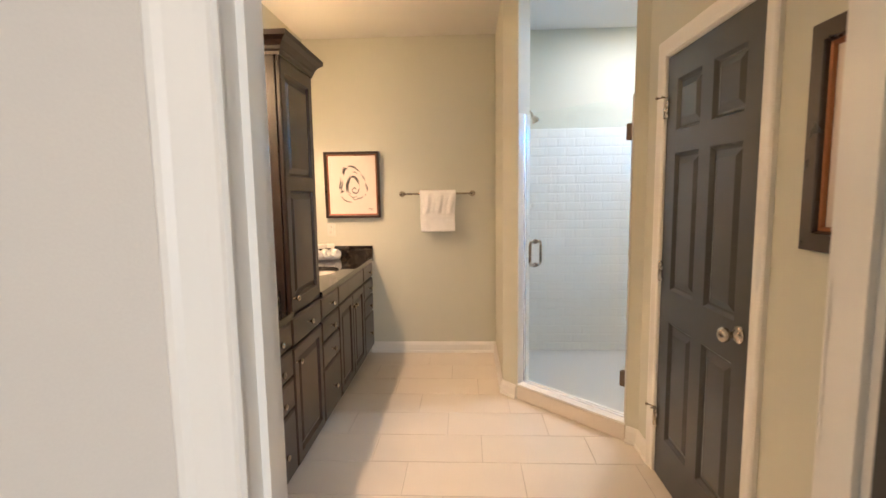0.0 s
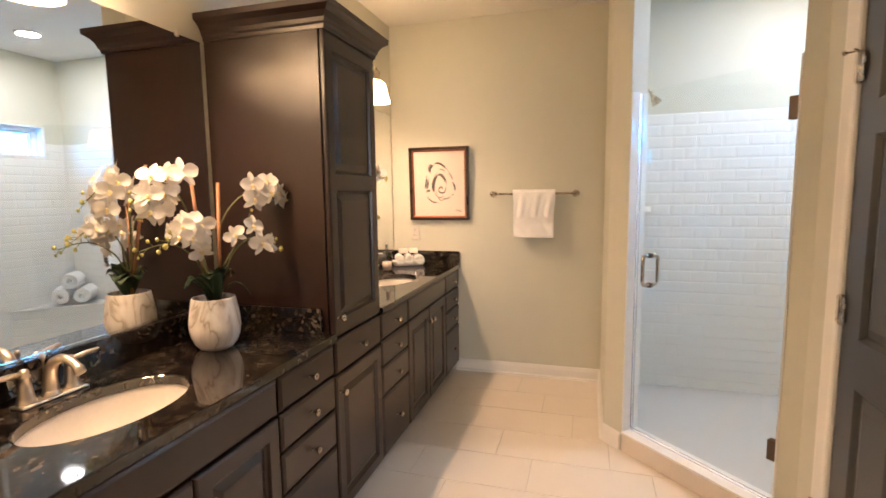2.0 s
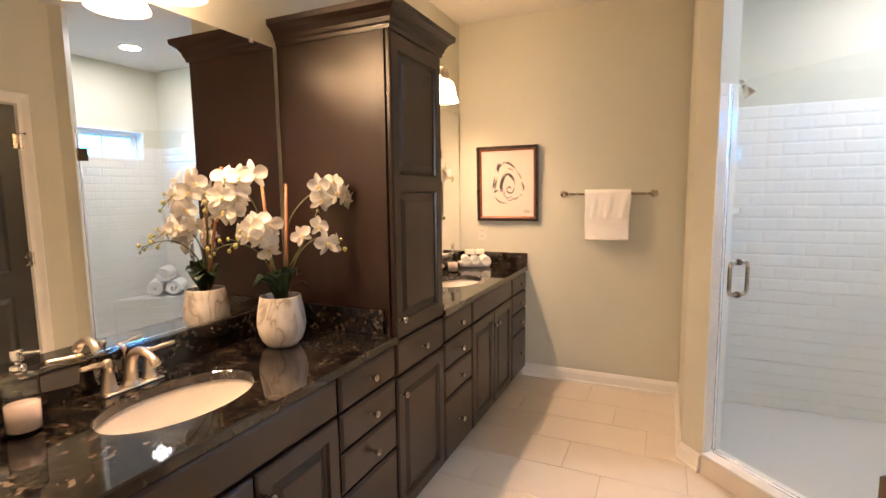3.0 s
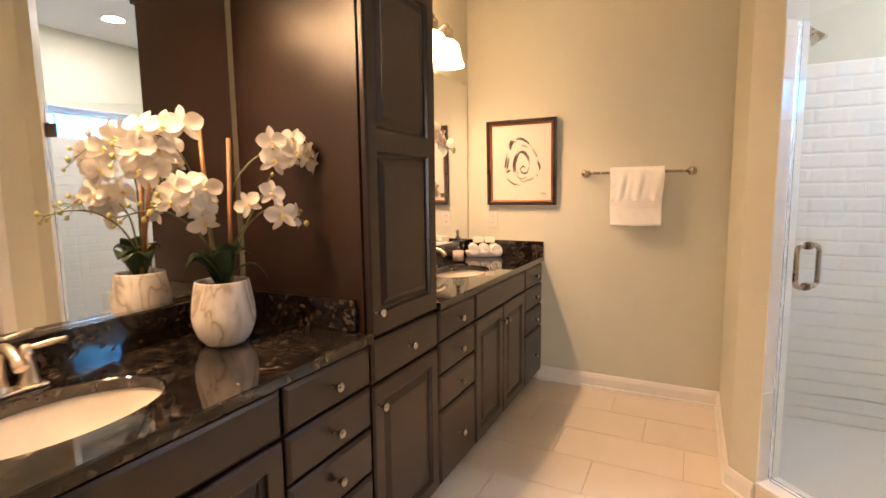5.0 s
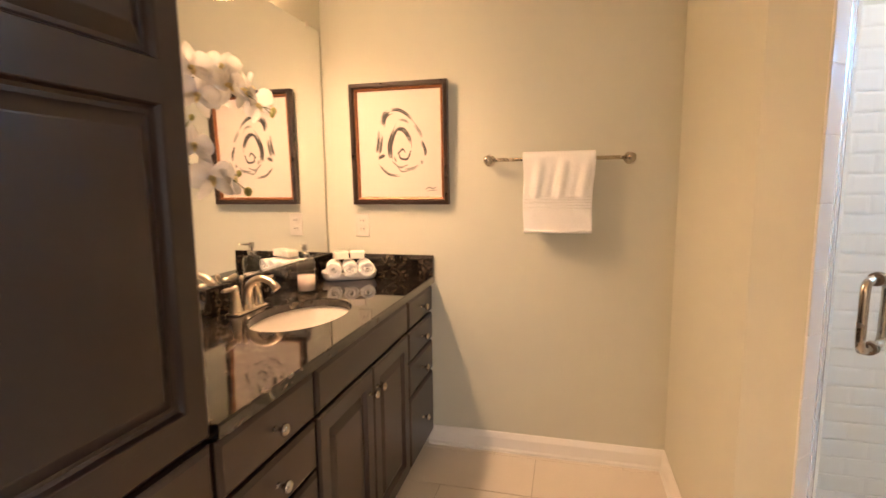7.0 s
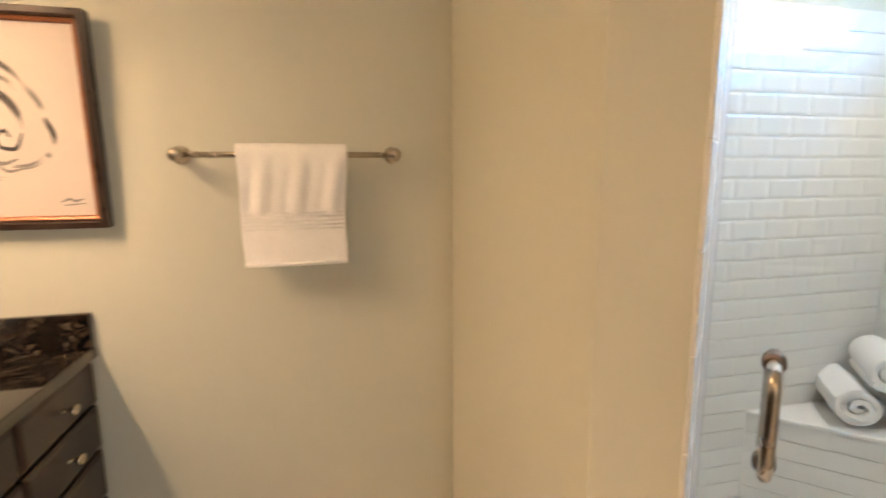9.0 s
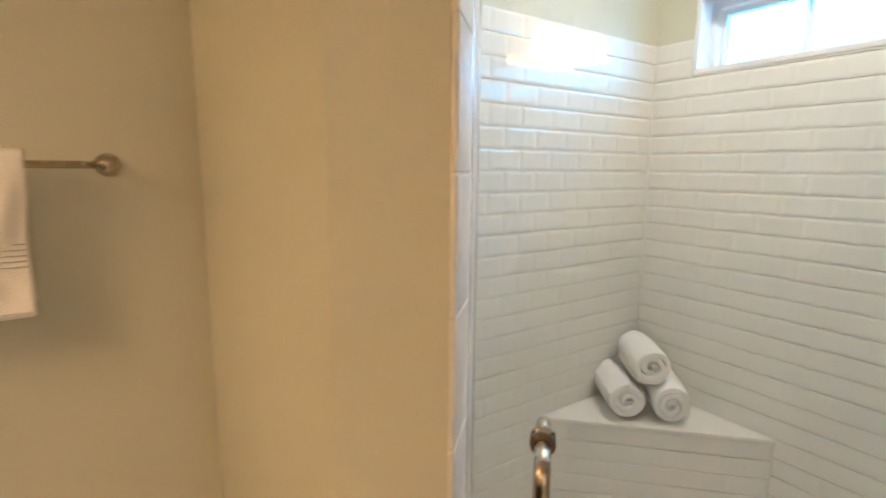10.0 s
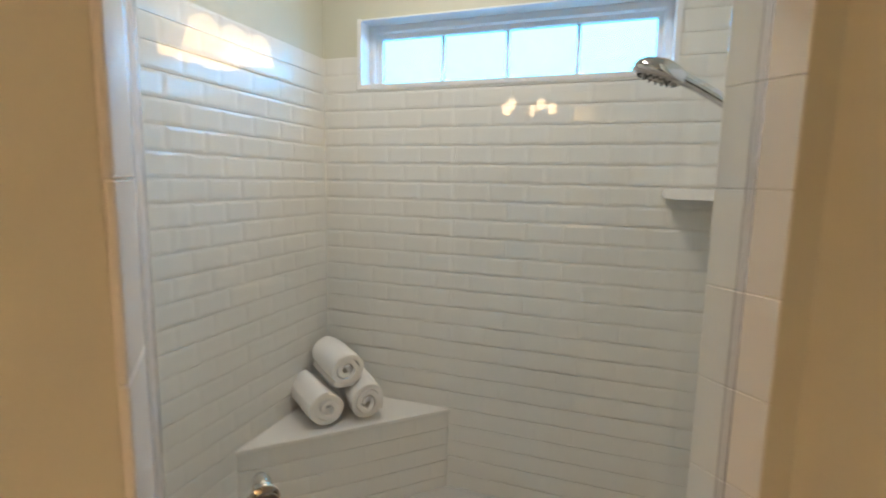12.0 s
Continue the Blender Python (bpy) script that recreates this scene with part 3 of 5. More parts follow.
def carcass(name, y0, y1, label, top=0.838):
    """A cabinet box with a recessed toe kick; local x runs out from the face frame, y along the wall."""
    c = thing(name, label, "cabinet", pose(FX, y0, 0), group="vanity cabinets")
    w, back = y1 - y0, WX - FX + 0.002
    part("body", boxes((back, -0.012 if top < 1 else -0.005, 0.0008, w - 0.0008, KB - 0.01, top)), ESPRESSO, c)
    part("toe_kick", boxes((back, -0.06, 0.0008, w - 0.0008, 0.0, KB - 0.01)), KICK, c, "recessed dark toe kick")
    return c, w


G = 0.006
ROWS_Z = [(0.700, 0.826), (0.558, 0.690), (0.402, 0.548), (KB, 0.392)]


def drawer_bank(y0, y1, label):
    c, w = carcass("drawer_cabinet", y0, y1, label)
    for z0, z1 in ROWS_Z:
        drawer_front(c, G, w - G, z0, z1)
    return c


def sink_base(y0, y1, label):
    c, w = carcass("sink_cabinet", y0, y1, label, 0.60)
    part("apron", boxes((-0.03, -0.012, 0.001, w - 0.001, 0.60, 0.838)), ESPRESSO, c)
    drawer_front(c, G, w - G, 0.700, 0.826, knob=False, name="false_front")
    m = w / 2
    cabinet_door(c, G, m - 0.003, KB, 0.690, (m - 0.003 - G - 0.030, 0.535))
    cabinet_door(c, m + 0.003, w - G, KB, 0.690, (0.030, 0.535))
    return c


drawer_bank(0.722, 1.105, "espresso cabinet with four drawers beside the entry wall")
sink_base(1.105, 1.860, "espresso sink cabinet with two raised-panel doors")
drawer_bank(1.860, T0, "espresso cabinet with four drawers beside the tower")
drawer_bank(T1, 3.100, "espresso cabinet with four drawers beside the far sink")
sink_base(3.100, 3.882, "espresso sink cabinet with two doors below far sink")
drawer_bank(3.882, NY - 0.003, "espresso cabinet with four drawers against the end wall")

tower, tw = carcass("tower_cabinet", T0, T1, "tall espresso linen tower with crown moulding between two sinks", 2.085)
drawer_front(tower, G, tw - G, 0.690, 0.832)
cabinet_door(tower, G, tw - G, KB, 0.680, (0.030, 0.535))
cabinet_door(tower, G, tw - G, 0.846, 2.062, (0.030, 0.082), [(0.072, 0.600), (0.668, 1.148)])
bm = bmesh.new()
prof = [(0.0, 2.060), (0.004, 2.060), (0.006, 2.075), (0.012, 2.082), (0.016, 2.098), (0.030, 2.118), (0.046, 2.130), (0.052, 2.134), (0.054, 2.156), (0.0, 2.156)]
wl = WX - FX + 0.002
cols = []
for (cx, cy, sx, sy) in ((wl, 0, 0, -1), (0.0, 0, 1, -1), (0.0, tw, 1, 1), (wl, tw, 0, 1)):
    cols.append([bm.verts.new((cx + sx * (o + (0.021 if sx else 0)), cy + sy * o, z)) for o, z in prof])
for a, b in zip(cols, cols[1:]):
    for j in range(len(prof)):
        k = (j + 1) % len(prof)
        bm.faces.new((a[j], b[j], b[k], a[k]))
bm.faces.new(cols[0])
bm.faces.new(cols[-1][::-1])
box(bm, wl, 0.021, 0.0, tw, 2.087, 2.154)
part("crown_moulding", bm, ESPRESSO, tower, "stepped crown moulding")


def counter(name, y0, y1, cy, cx, ry, rx, label):
    """A stone slab with an oval sink cut-out; eased front edge."""
    x0, x1 = WX + 0.001, -0.826
    z0, z1 = CZ - 0.030, CZ
    bm = bmesh.new()
    n = 96
    angs = [2 * math.pi * k / n for k in range(n)]
    corners = [math.atan2(y - cy, x - cx) % (2 * math.pi) for x in (x0, x1) for y in (y0, y1)]
    for c in corners:
        k = min(range(n), key=lambda i: abs(angs[i] - c))
        angs[k] = c
    outer, inner = [], []
    for a in angs:
        ca, sa = math.cos(a), math.sin(a)
        s = min(((x1 if ca > 0 else x0) - cx) / ca if abs(ca) > 1e-9 else 1e9, ((y1 if sa > 0 else y0) - cy) / sa if abs(sa) > 1e-9 else 1e9)
        outer.append((cx + s * ca, cy + s * sa))
        k = 1 / math.hypot(ca / rx, sa / ry)
        inner.append((cx + k * ca, cy + k * sa))

    def loop(pts, z, inset=0.0):
        return [bm.verts.new((min(x, x1 - inset), y, z)) for x, y in pts]
    lo, om, ot = loop(outer, z0), loop(outer, z1 - 0.004), loop(outer, z1, 0.004)
    mid = [(cx + (ix - cx) * 1.02, cy + (iy - cy) * 1.02) for ix, iy in inner]
    im, it, ib = loop(mid, z1), loop(inner, z1 - 0.003), loop(inner, z0)
    for a, b in ((lo, om), (om, ot), (ot, im), (im, it), (it, ib), (ib, lo)):
        for k in range(n):
            j = (k + 1) % n
            bm.faces.new((a[k], a[j], b[j], b[k]))
    return tagged(part(name, bm, GRANITE), label, "countertop", "stone counters")


def sink(name, cy, cx, ry, rx, label):
    s = thing(name, label, "sink", pose(cx, cy, CZ - 0.031), group="undermount sinks")
    bm = bmesh.new()
    prof = [(1.10, 0.0), (1.0, 0.0), (0.985, -0.015), (0.95, -0.06), (0.86, -0.105), (0.68, -0.132), (0.40, -0.142), (0.10, -0.146), (0.09, -0.150)]
    loops = [[bm.verts.new((k * rx * math.cos(a), k * ry * math.sin(a), z)) for a in (2 * math.pi * i / 56 for i in range(56))] for k, z in prof]
    for a, b in zip(loops, loops[1:]):
        for i in range(56):
            j = (i + 1) % 56
            bm.faces.new((a[i], a[j], b[j], b[i])).smooth = True
    bm.faces.new(loops[-1])
    bowl = part("bowl", bm, PORCELAIN, s, "white oval porcelain bowl")
    sol = bowl.modifiers.new("thick", "SOLIDIFY")
    sol.thickness, sol.offset = 0.008, -1
    part("drain", lathe([(0, 0.004), (0.012, 0.004), (0.016, 0.002), (0.024, 0.002), (0.026, 0.0), (0.026, -0.006), (0, -0.006)], 24), NICKEL, s, "nickel drain", pose(0, 0, -0.147))
    return s


SX, SRY, SRX = -1.098, 0.225, 0.153
for nm, y0, y1, cy, lab in (("countertop", 0.722, T0 - 0.001, 1.480, "polished dark brown granite counter with orchid"), ("countertop", T1 + 0.001, NY - 0.001, 3.490, "polished dark brown granite counter at the end wall")):
    counter(nm, y0, y1, cy, SX, SRY, SRX, lab)
    sink("sink", cy, SX, SRY + 0.004, SRX + 0.004, "white oval undermount sink below dark granite")


def splash(x0, x1, y0, y1):
    bm = soft_box(x0, x1, y0, y1, CZ + 0.0005, 0.972, 0.002, 1)
    tagged(part("backsplash", bm, GRANITE), "low polished dark granite backsplash strip", "backsplash", "granite backsplashes")


splash(WX + 0.001, WX + 0.021, 0.742, T0 - 0.022)
splash(WX + 0.022, -0.885, T0 - 0.021, T0 - 0.001)
splash(WX + 0.001, WX + 0.021, T1 + 0.022, NY - 0.022)
splash(WX + 0.022, -0.885, T1 + 0.001, T1 + 0.021)
splash(WX + 0.001, -0.828, NY - 0.021, NY - 0.001)


def wall_mirror(y0, y1):
    mr = thing("wall_mirror", "large frameless plate mirror above granite backsplash", "mirror", pose(WX + 0.0005, y0, 0.974), group="vanity mirrors")
    w, h = y1 - y0, 2.052 - 0.974
    part("glass_plate", rings(w, h, [(0, 0), (0.0, 0.0045), (0.0015, 0.006), (0.003, 0.006)]), MIRROR, mr, "silvered mirror plate")
    for y in (0.12, w - 0.12):
        part("clip", soft_box(0.006, 0.011, y - 0.009, y + 0.009, h - 0.012, h + 0.010, 0.002, 1), PLASTIC, mr, "clear plastic mirror clip")
    part("channel", boxes((0.0062, 0.009, 0.0, w, -0.001, 0.007)), CHROME, mr, "thin chrome bottom channel")


wall_mirror(0.745, T0 - 0.024)
wall_mirror(T1 + 0.024, NY - 0.028)


def vanity_light(cy):
    v = thing("vanity_light", "lit brushed-nickel vanity light with three bell glass shades", "wall lamp", pose(WX, cy, 2.238), group="vanity lights")
    part("back_plate", soft_box(0.0005, 0.022, -0.10, 0.10, -0.055, 0.055, 0.01, 3), NICKEL, v)
    part("crossbar", tube([(0.055, -0.25, 0.0), (0.055, 0.25, 0.0)], 0.008, 12), NICKEL, v)
    part("mount_arm", tube([(0.02, 0, 0), (0.055, 0, 0)], 0.011, 12), NICKEL, v)
    for y in (-0.185, 0.0, 0.185):
        part("arm", tube(curve_points([(0.055, y, 0.0), (0.085, y, 0.030), (0.120, y, 0.046), (0.140, y, 0.040)], 6), 0.006, 10), NICKEL, v)
        part("finial", lathe([(0, 0.048), (0.007, 0.045), (0.010, 0.038), (0.008, 0.030), (0.011, 0.026), (0, 0.026)], 16), NICKEL, v, "", pose(0.140, y, 0))
        part("socket_cup", lathe([(0, 0.026), (0.010, 0.026), (0.022, 0.020), (0.028, 0.010), (0.029, -0.030), (0.032, -0.036), (0.032, -0.044), (0, -0.044)], 24), NICKEL, v, "", pose(0.140, y, 0))
        bm = lathe([(0.028, -0.042), (0.034, -0.046), (0.050, -0.056), (0.062, -0.074), (0.069, -0.098), (0.074, -0.128), (0.080, -0.156), (0.088, -0.174), (0.094, -0.184), (0.094, -0.190), (0.089, -0.190),
                    (0.076, -0.156), (0.070, -0.128), (0.065, -0.098), (0.058, -0.075), (0.046, -0.058), (0.026, -0.046)], 36)
        part("shade", bm, SHADE, v, "lit frosted white bell glass shade", pose(0.140, y, 0))
        lamp("bulb", "POINT", pose(WX + 0.14, cy + y, 2.238 - 0.128), BULB, WARM, 0.040)


BULB = 21.0
vanity_light(1.480)
vanity_light(3.490)


def faucet(cy):
    f = thing("faucet", "brushed nickel faucet with low arched spout and two levers", "faucet", pose(-1.312, cy - 0.004, CZ), group="sink faucets")
    part("deck_plate", soft_box(-0.025, 0.025, -0.092, 0.092, 0.0002, 0.008, 0.0035, 2), SATIN, f)
    part("spout_base", lathe([(0, 0.008), (0.025, 0.008), (0.025, 0.012), (0.021, 0.018), (0.019, 0.03), (0, 0.03)], 24), SATIN, f)
    pts = curve_points([(0, 0, 0.018), (0.002, 0, 0.062), (0.018, 0, 0.100), (0.056, 0, 0.119), (0.098, 0, 0.107), (0.122, 0, 0.083)], 7)
    n = len(pts)
    part("spout", tube(pts, [0.0205 - 0.009 * min(1, 1.6 * i / n) + (0.0025 if i > n - 6 else 0) for i in range(n)], 16), SATIN, f, "low arched brushed nickel spout")
    part("lift_rod", lathe([(0, 0.008), (0.003, 0.008), (0.003, 0.105), (0.0065, 0.110), (0.008, 0.118), (0.006, 0.126), (0, 0.128)], 14), SATIN, f, "", pose(-0.021, 0, 0.0))
    for s in (-1, 1):
        part("handle_base", lathe([(0, 0.008), (0.024, 0.008), (0.024, 0.013), (0.021, 0.017), (0.0195, 0.026), (0.0150, 0.060), (0.0120, 0.076), (0.0145, 0.079), (0.0145, 0.084), (0.011, 0.087), (0.0125, 0.095), (0.009, 0.102), (0, 0.104)], 24), SATIN, f, "", pose(-0.004, 0.062 * s, 0))
        pts = [(-0.004, 0.062 * s, 0.094), (-0.001, (0.062 + 0.024) * s, 0.094), (0.004, (0.062 + 0.050) * s, 0.097), (0.010, (0.062 + 0.080) * s, 0.100)]
        part("lever", tube(curve_points(pts, 6), [0.0055 + 0.0042 * math.sin(math.pi * min(1, i / 20)) for i in range(19)], 12, flat=0.75), SATIN, f, "brushed nickel lever")


faucet(1.480)
faucet(3.490)


def soap_bottle(x, y, turn):
    """A straight-sided glass bottle with a thick base, square shoulders and a slim chrome pump."""
    b = thing("soap_dispenser", "clear glass soap dispenser with chrome pump, half full of pink soap", "soap bottle", pose(x, y, CZ, 0, 0, turn), group="soap dispensers")
    part("bottle", lathe([(0, 0.0), (0.034, 0.0), (0.0370, 0.003), (0.0375, 0.010), (0.0375, 0.132), (0.036, 0.140), (0.030, 0.146), (0.017, 0.149), (0.015, 0.152), (0.013, 0.152), (0.014, 0.147), (0.028, 0.143), (0.0345, 0.137), (0.0362, 0.130), (0.0362, 0.014), (0.031, 0.011), (0, 0.011)], 32), SHEET, b, "clear glass bottle").visible_shadow = False
    part("soap", lathe([(0, 0.0115), (0.031, 0.0115), (0.0360, 0.0145), (0.0360, 0.074), (0, 0.074)], 32), SOAPLIQ, b, "pale pink liquid soap")
    part("collar", lathe([(0, 0.1525), (0.0165, 0.1525), (0.0165, 0.168), (0.013, 0.171), (0, 0.171)], 22), CHROME, b, "chrome pump collar")
    part("pump_stem", lathe([(0, 0.171), (0.0060, 0.171), (0.0060, 0.182), (0, 0.182)], 12), CHROME, b)
    bm = lathe([(0, 0.181), (0.0125, 0.181), (0.0130, 0.184), (0.0130, 0.205), (0.0115, 0.208), (0, 0.209)], 20)
    tube([(0.008, 0, 0.199), (0.030, 0, 0.202), (0.052, 0, 0.205), (0.060, 0, 0.203)], [0.005, 0.0045, 0.0035, 0.003], 10, bm)
    part("pump_head", bm, CHROME, b, "chrome pump head with a thin spout")


soap_bottle(-1.262, 1.180, 24)
soap_bottle(-1.255, 3.800, -72)


def spiral_roll(length, radius, turns=3.2, thick=None, mood=0.0):
    """A rolled towel lying along y with its spiral showing at the ends."""
    bm = bmesh.new()
    th = thick or radius / (turns + 0.6)
    n = int(turns * 26)
    cross = []
    for i in range(n + 1):
        a = 2 * math.pi * turns * i / n
        r = th * 0.22 + (radius - th * 0.27 - th * 0.42) * (i / n) ** 0.9
        wob = 1 + 0.055 * math.sin(2 * a + 1 + mood) + 0.035 * math.sin(5.3 * a + 2 * mood) * (1 - i / n) - (0.09 if i > n - 5 else 0.0)
        cross.append((r * wob * math.cos(-a), r * wob * math.sin(-a)))
    cols = []
    for j in range(7):
        y = length * (j / 6 - 0.5)
        infl = 1.0 - (0.05 if j in (0, 6) else 0.0)
        col = []
        for i, (x, z) in enumerate(cross):
            e = (0.055 * radius * math.sin(i * 0.37 + mood) + 0.05 * radius * math.sin(i * 0.141 + 3 * mood)) * (1 if j == 0 else -1) if j in (0, 6) else 0.0
            k = infl * (1 + 0.012 * math.sin(i * 0.9 + j * 1.7))
            col.append(bm.verts.new((x * k, y + e, z * k)))
        cols.append(col)
    for a, b in zip(cols, cols[1:]):
        for i in range(n):
            bm.faces.new((a[i], a[i + 1], b[i + 1], b[i])).smooth = True
    return bm, th


def towel_roll(parent_name, label, m, length, radius, group, turns=3.2, mood=0.0):
    bm, th = spiral_roll(length, radius, turns, None, mood)
    ob = part(parent_name, bm, TERRY)
    ob.matrix_world = m
    sol = ob.modifiers.new("thick", "SOLIDIFY")
    sol.thickness, sol.offset = th * 0.74, 0
    bev = ob.modifiers.new("soft", "BEVEL")
    bev.width, bev.segments, bev.limit_method = th * 0.3, 2, "ANGLE"
    return tagged(ob, label, "towel", group)


# soap tray with rolled face cloths beside the far sink
TC = Vector((-1.215, 4.135, CZ))
tray = thing("soap_dish", "small white ceramic dish beneath rolled cloths", "dish", pose(*TC, 0, 0, -62))


def dish_loop(bm, half_x, half_y, z, r):
    """A rounded rectangle, level."""
    out = []
    for cx, cy, a0 in ((half_x - r, half_y - r, 0), (r - half_x, half_y - r, 90), (r - half_x, r - half_y, 180), (half_x - r, r - half_y, 270)):
        for k in range(7):
            a = radians(a0 + 15 * k)
            out.append(bm.verts.new((cx + r * math.cos(a), cy + r * math.sin(a), z)))
    return out


bm = bmesh.new()
steps = ((0.058, 0.110, 0.0004, 0.040), (0.066, 0.118, 0.004, 0.044), (0.073, 0.125, 0.020, 0.048), (0.076, 0.129, 0.036, 0.050), (0.077, 0.130, 0.039, 0.051), (0.073, 0.126, 0.038, 0.047), (0.066, 0.118, 0.012, 0.044), (0.058, 0.110, 0.008, 0.040))
loops = [dish_loop(bm, *d) for d in steps]
for p, q in zip(loops, loops[1:]):
    for k in range(28):
        j = (k + 1) % 28
        bm.faces.new((p[k], p[j], q[j], q[k])).smooth = True
bm.faces.new(loops[0][::-1])
bm.faces.new(loops[-1])
part("dish", bm, TRAY, tray)
for k in (-1, 0, 1):
    p = pose(*TC, 0, 0, -62) @ pose(0.012, 0.074 * k, 0.056, 0, 20 * k, 90 + 3 * k)
    towel_roll("face_cloth", "small white rolled terry face cloth on a dish", p, 0.150, 0.0445, "rolled face cloths", 2.4, 1.3 * k)
for dy, turn in ((-0.038, 6), (0.040, -5)):
    sb = part("soap_bar", soft_box(-0.030, 0.030, -0.034, 0.034, 0.0, 0.036, 0.006, 3), SOAPBAR)
    sb.matrix_world = pose(*TC, 0, 0, -62) @ pose(0.004, dy, 0.0975, 0, 0, turn)
    tagged(sb, "cream square soap bar on rolled cloths", "soap", "soap bars")


# ---- things on the end wall ----
random.seed(3)


def stroke(points, width, y, bm, hairs=1):
    """A flat brush stroke in the x-z plane, tapering at both ends; several hairs leave a dry, streaked end."""
    if hairs > 1:
        q = curve_points([Vector((x, 0, z)) for x, z in points], 8)
        n = len(q) - 1
        side = Vector((q[-1].z - q[0].z, 0, q[0].x - q[-1].x)).normalized()
        for k in range(hairs):
            o = side * (width * (2 * k / (hairs - 1) - 1) * 0.85)
            i0, i1 = int(n * random.uniform(0, 0.16)), n - int(n * random.uniform(0, 0.30))
            run = [q[i] + o for i in range(i0, i1 + 1, 3)]
            stroke([(p.x, p.z) for p in run], width / hairs * random.uniform(0.55, 1.35), y, bm)
        return
    pts = curve_points([Vector((x, 0, z)) for x, z in points], 8)
    n = len(pts)
    prev = None
    for i, p in enumerate(pts):
        d = (pts[min(i + 1, n - 1)] - pts[max(i - 1, 0)]).normalized()
        nrm = Vector((d.z, 0, -d.x))
        k = width * (0.25 + 0.75 * math.sin(math.pi * min(1, (i + 0.5) / n)) ** 0.6) * (0.96 + 0.07 * math.sin(i * 0.8 + width * 90))
        pair = [bm.verts.new((p.x + nrm.x * k, y, p.z + nrm.z * k)), bm.verts.new((p.x - nrm.x * k, y, p.z - nrm.z * k))]
        if prev:
            bm.faces.new((prev[0], prev[1], pair[1], pair[0]))
        prev = pair


def framed_art(name, w, h, depth, m, label, strokes=True, band=0.022):
    """A framed sheet; local y runs to the viewer's right, z up, +x out of the wall."""
    a = thing(name, label, "picture", m)
    part("outer_frame", rings(w, h, [(0.0, 0.001), (0.0, depth - 0.002), (0.002, depth), (band - 0.006, depth), (band - 0.003, depth - 0.004), (band, depth - 0.012), (band, 0.001)], closed=False), BLACKFRAME, a, "black-brown moulded outer frame")
    part("inner_frame", rings(w - 2 * band - 0.002, h - 2 * band - 0.002, [(0.0, 0.001), (0.0, depth - 0.013), (0.003, depth - 0.011), (0.009, depth - 0.014), (0.012, depth - 0.020), (0.012, 0.001)], closed=False), COPPER, a, "copper-toned inner frame", pose(0, band + 0.001, band + 0.001))
    part("sheet", boxes((0.002, depth - 0.024, band + 0.0125, w - band - 0.0125, band + 0.0125, h - band - 0.0125)), PAPER, a, "cream art paper")
    if strokes:
        def inked(name, lines, material, x):
            for pts, wd in lines:
              bm = bmesh.new()
              stroke(pts, wd * 1.08, 0, bm, 9 if wd > 0.009 else 1)
              tagged(part(name, bm, material, a, "", Matrix(((0, 1, 0, x), (w, 0, 0, 0), (0, 0, h, 0), (0, 0, 0, 1)))), kind="stuff")
        inked("ink_stroke", [([(0.33, 0.66), (0.36, 0.74), (0.43, 0.775)], 0.028), ([(0.40, 0.775), (0.50, 0.78), (0.60, 0.73), (0.68, 0.64)], 0.013),
                             ([(0.27, 0.42), (0.285, 0.47), (0.30, 0.54), (0.31, 0.62)], 0.028), ([(0.27, 0.39), (0.36, 0.42)], 0.014),
                             ([(0.28, 0.33), (0.38, 0.255), (0.52, 0.235)], 0.010), ([(0.73, 0.52), (0.765, 0.45), (0.76, 0.39)], 0.014),
                             ([(0.41, 0.38), (0.40, 0.48), (0.44, 0.58), (0.50, 0.66)], 0.026), ([(0.46, 0.62), (0.54, 0.62), (0.61, 0.54), (0.62, 0.46)], 0.020),
                             ([(0.62, 0.45), (0.58, 0.38), (0.51, 0.385), (0.49, 0.43)], 0.009), ([(0.48, 0.42), (0.53, 0.46), (0.56, 0.43)], 0.008)], INK, depth - 0.0236)
        inked("dry_stroke", [([(0.42, 0.36), (0.50, 0.31), (0.58, 0.33)], 0.008), ([(0.55, 0.29), (0.64, 0.30), (0.72, 0.34)], 0.012), ([(0.66, 0.66), (0.71, 0.60), (0.735, 0.54)], 0.014),
                             ([(0.50, 0.70), (0.57, 0.69), (0.62, 0.64)], 0.010), ([(0.44, 0.40), (0.47, 0.34)], 0.010), ([(0.72, 0.36), (0.745, 0.33)], 0.012), ([(0.46, 0.33), (0.52, 0.275), (0.60, 0.285)], 0.006)], GREYINK, depth - 0.0233)
        inked("signature", [([(0.76, 0.125), (0.80, 0.14), (0.83, 0.13), (0.87, 0.14)], 0.006), ([(0.77, 0.11), (0.88, 0.118)], 0.003)], GREYINK, depth - 0.0234)
    return a


framed_art("framed_art", 0.482, 0.570, 0.038, pose(-1.226, NY - 0.001, 1.221, 0, 0, -90) @ pose(0, 0, 0, 0, 2.2, 0), "abstract black ink drawing in black and copper frame")
framed_art("framed_art", 0.46, 0.588, 0.032, pose(EX - 0.001, 1.365, 1.260, 0, 0, 180), "framed cream print in a deep black frame", strokes=False, band=0.052)

